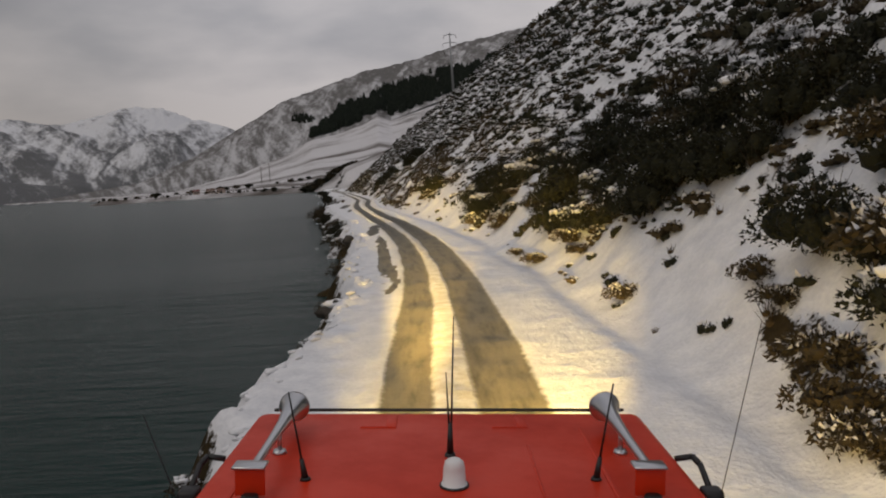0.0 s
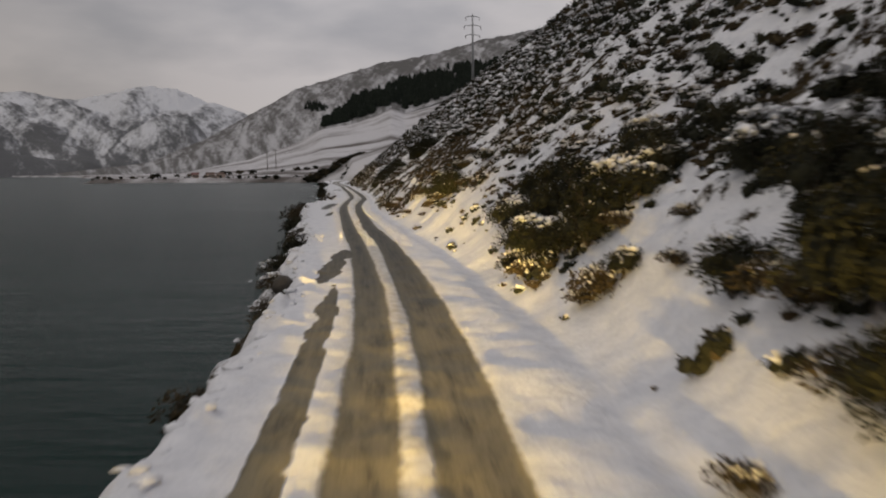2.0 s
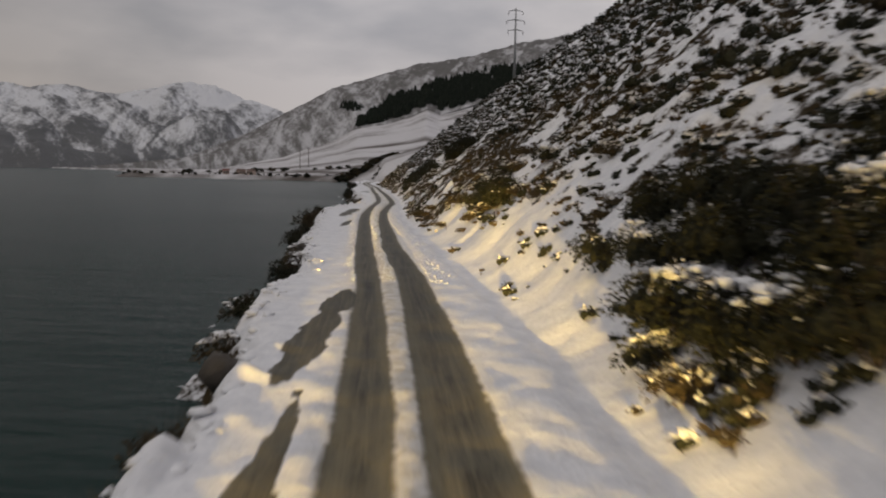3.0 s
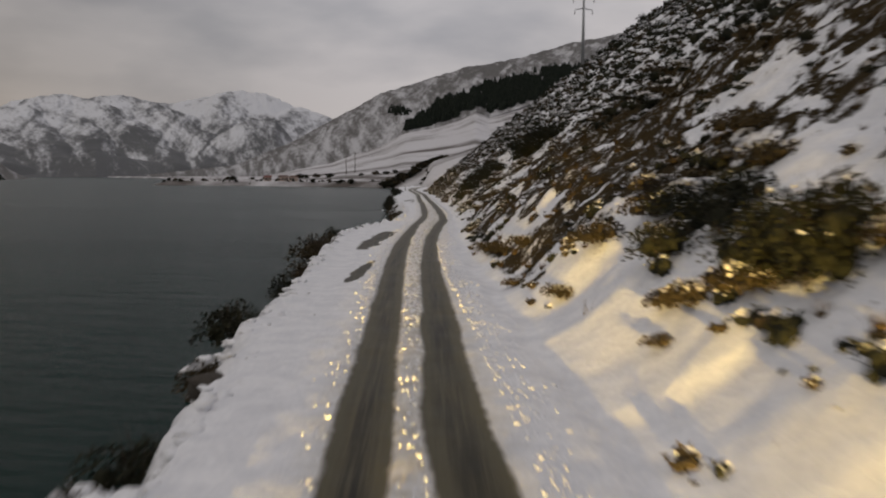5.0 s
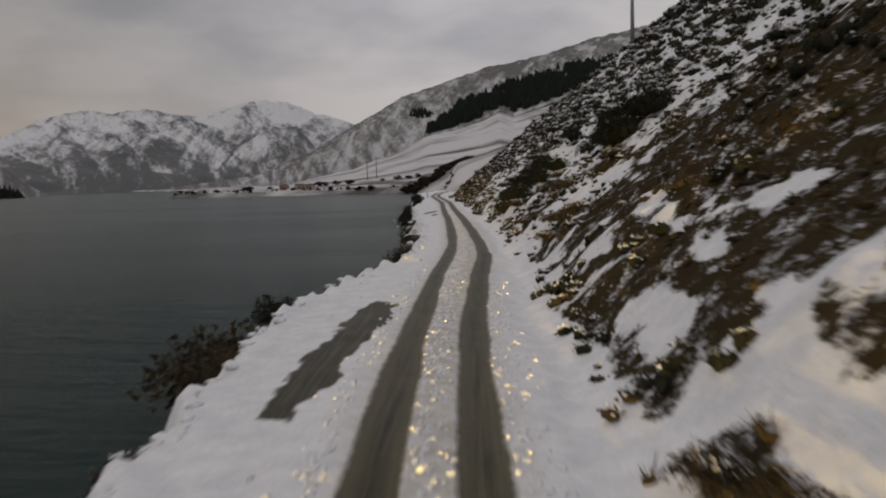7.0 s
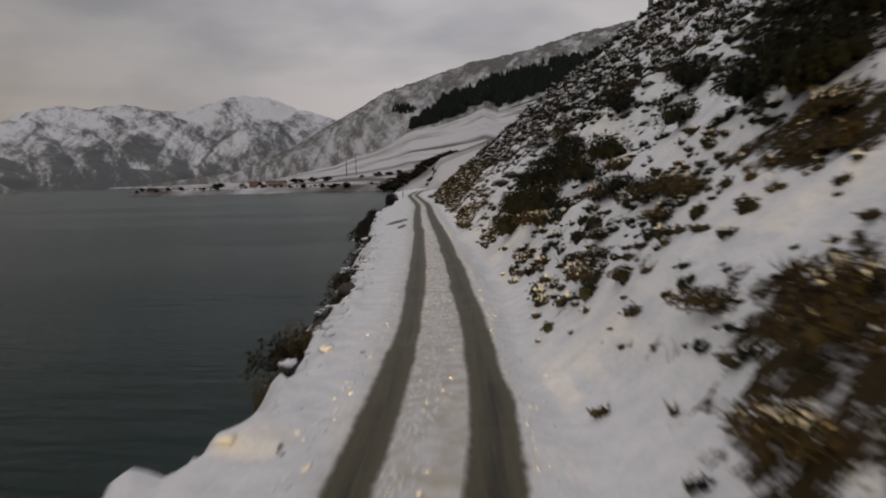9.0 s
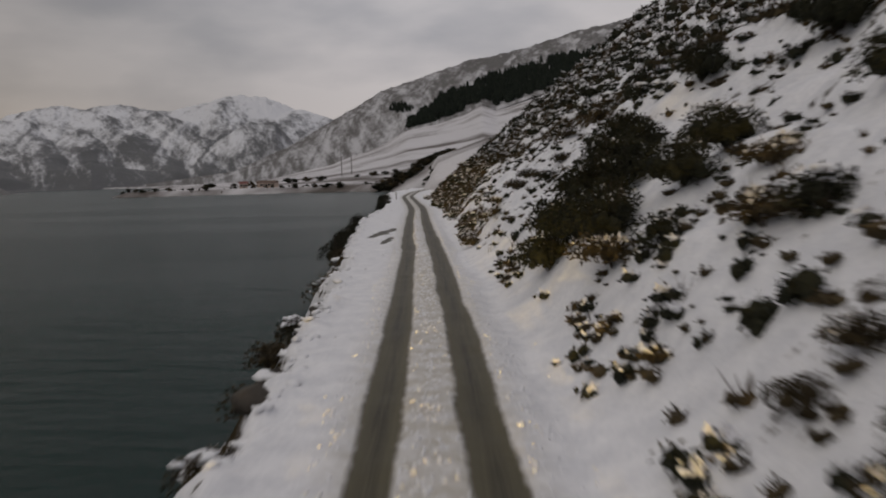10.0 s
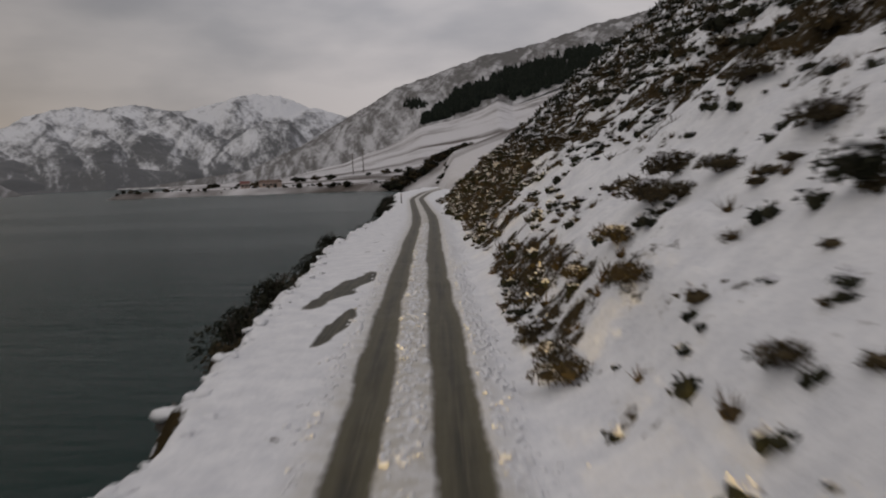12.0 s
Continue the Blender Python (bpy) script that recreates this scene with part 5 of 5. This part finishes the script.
def build_clods():
    """Kicked-up lumps of snow on the road's crown and edges."""
    rng = np.random.default_rng(85)
    y = rng.uniform(70, 235, 9000)
    mid = np.interp(y, (70, 92, 113, 134, 150, 173, 196, 226), (0.3, -0.2, -0.85, -0.8, -0.2, -0.5, -0.95, -1.4))
    d = mid + np.where(rng.uniform(size=9000) < 0.5, rng.normal(0, 0.26, 9000), 1.5 + np.abs(rng.normal(0, 0.4, 9000)))
    left = rng.uniform(size=9000) < 0.18
    d = np.where(left, mid - 1.4 - np.abs(rng.normal(0, 0.25, 9000)), d)
    ok = (track_mask(y, d) < 0.3) & (d < foot_d(y) + 0.3)
    y, d = y[ok], d[ok]
    z = height(y, d)
    spots = [(float(a), float(b), float(c) - 0.004, rng.uniform(0.02, 0.055) * (1.5 if 92 < b < 136 or 183 < b < 216 else 1.0), rng.uniform(0, 6), int(rng.integers(3))) for a, b, c in zip(road_x(y) + d, y, z)]
    # lumps of snow along the lip of the lake bank
    ly = rng.uniform(4, 225, 700)
    ld = edge_d(ly) + rng.normal(-0.05, 0.24, 700)
    lz = height(ly, ld)
    spots += [(float(a), float(b), float(c) - 0.035, rng.uniform(0.05, 0.17), rng.uniform(0, 6), 3 + int(rng.integers(3))) for a, b, c in zip(road_x(ly) + ld, ly, lz)]
    shapes = []
    for k in range(6):
        s = Soup()
        s.add(*lump(np.random.default_rng(860 + k), (0, 0, 0.2), (1.3, 1.0, 0.55), k > 2, 0.6))
        shapes.append(s)
    scatter("snow_clods", spots, shapes, [LUMP], "small clods of churned snow scattered along the road", "snow", True)


build_pylon()
build_far_poles()
build_forest()
build_trees()
build_house(-187, 524, 25, 4.2, 3.4, ROOF_RED, "small far shore house with red iron roof")
build_house(-166, 512, -15, 4.5, 3.4, ROOF_BROWN, "small far shore house with brown iron roof")
build_house(-179, 530, 40, 5, 4, ROOF_BROWN, "little brown bach among trees on far shore")
build_far_lamp()
build_marker_posts()
build_clods()

# ---- the truck ----
def paint_material():
    m = material("orange_red_truck_paint", (0.50, 0.026, 0.007), 0.45)
    n = Nodes(m)
    c = n.coords()
    grime, fine = n.noise(1.4, 5, 0.65, c), n.noise(40, 3, 0.6, c)
    n.link(n.mix(n.ramp(grime, 0.35, 0.75), (0.60, 0.036, 0.008), (0.44, 0.026, 0.009)), n.p.inputs["Base Color"])
    n.link(n.mixf(n.ramp(grime, 0.3, 0.7), 0.4, 0.6), n.p.inputs["Roughness"])
    n.p.inputs["Coat Weight"].default_value = 0.05
    n.p.inputs["Specular IOR Level"].default_value = 0.18
    n.bump(fine, 0.05, 0.002)
    return m


RED = paint_material()
BLACK = material("black_plastic", (0.012, 0.012, 0.013), 0.5)
RUBBER = material("black_tyre_rubber", (0.016, 0.016, 0.016), 0.85)
CHROME = material("dull_chrome", (0.55, 0.56, 0.58), 0.28, 1.0)
WHITE_DOME = material("white_plastic_dome", (0.74, 0.74, 0.74), 0.45)
GLASS = material("dark_windscreen_glass", (0.01, 0.012, 0.014), 0.05)
LENS = bpy.data.materials.new("headlamp_glow")
LENS.use_nodes = True
LENS.node_tree.nodes["Principled BSDF"].inputs["Emission Color"].default_value = (1.0, 0.72, 0.3, 1)
LENS.node_tree.nodes["Principled BSDF"].inputs["Emission Strength"].default_value = 8.0

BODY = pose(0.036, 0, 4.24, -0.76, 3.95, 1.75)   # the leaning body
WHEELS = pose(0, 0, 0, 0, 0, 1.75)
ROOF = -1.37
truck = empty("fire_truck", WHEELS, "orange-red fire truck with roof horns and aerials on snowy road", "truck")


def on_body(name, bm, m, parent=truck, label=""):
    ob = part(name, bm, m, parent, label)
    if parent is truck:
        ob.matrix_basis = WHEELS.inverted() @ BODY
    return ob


def bevelled(bm, offset, segments=3):
    bmesh.ops.bevel(bm, geom=bm.edges[:], offset=offset, segments=segments, profile=0.5, affect="EDGES", clamp_overlap=True)
    return smooth(bm)


def tube(bm, pts, r, seg=8):
    for a, b in zip(pts, pts[1:]):
        tapered(bm, a, b, r, r, seg)
    return bm


def profile_turn(bm, pts, seg=24):
    """A turned body along y from (y, radius) pairs, open at the ends."""
    rings = [[bm.verts.new((r * math.cos(k / seg * 2 * math.pi), y, r * math.sin(k / seg * 2 * math.pi))) for k in range(seg)] for y, r in pts]
    for a, b in zip(rings, rings[1:]):
        for k in range(seg):
            bm.faces.new((a[k], a[(k + 1) % seg], b[(k + 1) % seg], b[k]))
    return smooth(bm)


def build_cab():
    bm = bmesh.new()
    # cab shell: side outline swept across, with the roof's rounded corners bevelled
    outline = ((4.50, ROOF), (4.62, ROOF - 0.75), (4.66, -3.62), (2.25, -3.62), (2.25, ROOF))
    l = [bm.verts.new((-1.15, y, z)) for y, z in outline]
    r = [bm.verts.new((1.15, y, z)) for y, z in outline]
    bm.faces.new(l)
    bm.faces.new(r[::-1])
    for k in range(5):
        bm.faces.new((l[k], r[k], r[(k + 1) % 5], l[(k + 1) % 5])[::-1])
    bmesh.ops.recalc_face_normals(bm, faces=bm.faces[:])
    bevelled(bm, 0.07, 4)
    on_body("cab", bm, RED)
    # pressed panels and seams of the roof
    for x0, x1, y0, y1 in ((-0.36, -0.30, 4.18, 4.40), (-0.50, -0.36, 4.18, 4.205), (0.38, 0.44, 4.18, 4.40), (0.24, 0.38, 4.18, 4.205), (0.40, 0.415, 3.0, 3.9), (-0.985, -0.96, 2.6, 4.3), (0.72, 0.745, 2.6, 4.2)):
        bm = bmesh.new()
        box(bm, (x0, y0, ROOF - 0.02), (x1, y1, ROOF + 0.006))
        on_body("roof_seam", bevelled(bm, 0.004, 2), RED)
    bm = tube(bmesh.new(), [(-1.05, 4.505, ROOF + 0.005), (1.05, 4.505, ROOF + 0.005)], 0.010)
    on_body("roof_trim", bm, BLACK, label="black rubber trim along the roof's front edge")
    bm = bmesh.new()
    v = [bm.verts.new(p) for p in ((-1.02, 4.555, ROOF - 0.14), (1.02, 4.555, ROOF - 0.14), (1.02, 4.66, ROOF - 0.78), (-1.02, 4.66, ROOF - 0.78))]
    bm.faces.new(v)
    bmesh.ops.solidify(bm, geom=bm.faces[:], thickness=0.02)
    on_body("windscreen", bm, GLASS)
    for side in (-1, 1):
        bm = bmesh.new()
        box(bm, (side * 1.155 - 0.008, 3.1, ROOF - 0.85), (side * 1.155 + 0.008, 4.25, ROOF - 0.2))
        on_body("side_window", bevelled(bm, 0.006, 2), GLASS)
        arm = tube(bmesh.new(), [(side * 1.14, 3.78, ROOF - 0.03), (side * 1.225, 3.76, ROOF - 0.01), (side * 1.245, 3.70, ROOF - 0.03), (side * 1.245, 3.55, ROOF - 0.10), (side * 1.14, 3.50, ROOF - 0.14)], 0.016)
        bar = on_body("grab_rail", smooth(arm), BLACK)
        bm = bmesh.new()
        box(bm, (side * 1.245 - 0.05, 3.48, ROOF - 0.3), (side * 1.245 + 0.05, 3.58, ROOF - 0.08))
        on_body("mirror", bevelled(bm, 0.02, 2), BLACK)
    bm = bmesh.new()
    box(bm, (-1.16, 4.50, -3.86), (1.16, 4.86, -3.52))
    on_body("bumper", bevelled(bm, 0.05, 3), BLACK)
    bm = bmesh.new()
    box(bm, (-0.72, 4.655, -3.30), (0.72, 4.685, -2.75))
    on_body("grille", bevelled(bm, 0.012, 2), BLACK)
    for side in (-1, 1):
        bm = bmesh.new()
        bmesh.ops.create_cone(bm, cap_ends=True, segments=20, radius1=0.11, radius2=0.10, depth=0.06)
        bmesh.ops.transform(bm, matrix=Matrix.Translation((side * 0.88, 4.69, -3.22)) @ Matrix.Rotation(math.radians(-90), 4, "X"), verts=bm.verts)
        on_body("headlamp", smooth(bm), LENS, label="lit warm headlamp")


def build_rear():
    bm = bmesh.new()
    box(bm, (-1.15, -2.6, -3.3), (1.15, 2.12, -1.75))
    on_body("rear_body", bevelled(bm, 0.05, 2), RED)
    bm = bmesh.new()
    box(bm, (-0.45, -2.5, -3.7), (0.45, 4.4, -3.32))
    on_body("chassis", bevelled(bm, 0.03, 1), BLACK)
    for y in (3.45, -1.2):
        for side in (-1, 1):
            x = side * 0.95
            bm = profile_turn(bmesh.new(), ((-0.15, 0.30), (-0.15, 0.44), (-0.10, 0.50), (0.10, 0.50), (0.15, 0.44), (0.15, 0.30)), 28)
            bmesh.ops.transform(bm, matrix=Matrix.Translation((x, y, 0.5)) @ Matrix.Rotation(math.radians(90), 4, "Z"), verts=bm.verts)
            wheel = part("tyre", bm, RUBBER, truck)
            bm = profile_turn(bmesh.new(), ((-0.13, 0.31), (-0.05, 0.24), (-0.05, 0.0), (0.05, 0.0), (0.05, 0.24), (0.13, 0.31)), 20)
            bmesh.ops.transform(bm, matrix=Matrix.Translation((x, y, 0.5)) @ Matrix.Rotation(math.radians(90), 4, "Z"), verts=bm.verts)
            part("rim", bm, CHROME, wheel)


def build_roof_fittings():
    for side in (-1, 1):
        x, z = side * 0.865, ROOF + 0.125
        # horn: flared bell forward, thin throat behind
        bm = profile_turn(bmesh.new(), ((3.27, 0.020), (3.60, 0.022), (3.85, 0.030), (4.02, 0.043), (4.12, 0.060), (4.17, 0.082), (4.175, 0.086), (4.165, 0.078), (4.10, 0.050), (3.95, 0.030)))
        bmesh.ops.translate(bm, vec=(x, 0, z), verts=bm.verts)
        on_body("horn", bm, CHROME, label="chrome air horn trumpet")
        bm = bmesh.new()
        box(bm, (x - 0.07, 3.198, ROOF + 0.02), (x + 0.06, 3.21, z + 0.02))
        on_body("horn_bracket", bevelled(bm, 0.004, 2), RED)
        bm = bmesh.new()
        box(bm, (x - 0.08, 3.18, z + 0.015), (x + 0.065, 3.27, z + 0.03))
        on_body("bracket_top", bevelled(bm, 0.005, 1), CHROME, label="grey metal bracket top")
        bm = tapered(bmesh.new(), (x, 3.17, ROOF - 0.01), (x, 3.17, ROOF + 0.035), 0.05, 0.035, 14)
        on_body("bracket_foot", smooth(bm), BLACK)
        bm = tapered(tapered(bmesh.new(), (x, 3.78, ROOF - 0.005), (x, 3.78, ROOF + 0.02), 0.04, 0.03, 12), (x, 3.78, ROOF), (x, 3.78, z), 0.012, 0.012, 8)
        on_body("horn_stand", smooth(bm), CHROME)
        # short whip aerial, leaning outwards
        foot, tip = (side * 0.672, 3.43, ROOF), (side * 0.745, 3.44, ROOF + (0.41 if side < 0 else 0.45))
        part_way = [f + (t - f) * 0.24 for f, t in zip(foot, tip)]
        bm = tapered(tapered(tapered(bmesh.new(), foot, (foot[0], foot[1], ROOF + 0.012), 0.026, 0.022, 14), foot, part_way, 0.017, 0.010, 12), part_way, tip, 0.0055, 0.004, 8)
        on_body("aerial", smooth(bm), BLACK)
        bm = tapered(bmesh.new(), (side * 1.25, 3.5, ROOF - 0.25), (side * 1.42, 3.45, ROOF + (0.74 if side > 0 else 0.3)), 0.0025, 0.002, 6)
        on_body("wire_aerial", bm, BLACK)
    # white dome
    bm = bmesh.new()
    rings = ((0.0, 0.062), (0.012, 0.060), (0.013, 0.053), (0.085, 0.049), (0.112, 0.043), (0.125, 0.028), (0.129, 0.0))
    profile_turn(bm, rings, 24)
    bmesh.ops.transform(bm, matrix=Matrix.Translation((0.015, 3.36, ROOF)) @ Matrix.Rotation(math.radians(90), 4, "X") @ Matrix.Diagonal((1, 1, -1, 1)), verts=bm.verts)
    bmesh.ops.recalc_face_normals(bm, faces=bm.faces[:])
    dome = on_body("dome", bm, WHITE_DOME, label="white plastic antenna dome")
    part("dome_base", smooth(tapered(bmesh.new(), (0.015, 3.36, ROOF - 0.005), (0.015, 3.36, ROOF + 0.01), 0.068, 0.066, 24)), BLACK, dome)
    for x, tall in ((-0.006, 0.43), (0.006, 0.71)):
        bm = tapered(bmesh.new(), (x, 3.74, ROOF + 0.16), (x + (0.01 if tall > 0.5 else -0.016), 3.74, ROOF + tall), 0.0055, 0.0028, 8)
        on_body("aerial", smooth(bm), BLACK)
    bm = tapered(tapered(bmesh.new(), (0, 3.74, ROOF - 0.01), (0, 3.74, ROOF + 0.015), 0.03, 0.026, 14), (0, 3.74, ROOF), (0, 3.74, ROOF + 0.17), 0.019, 0.010, 12)
    on_body("aerial_base", smooth(bm), BLACK)


build_cab()
build_rear()
build_roof_fittings()
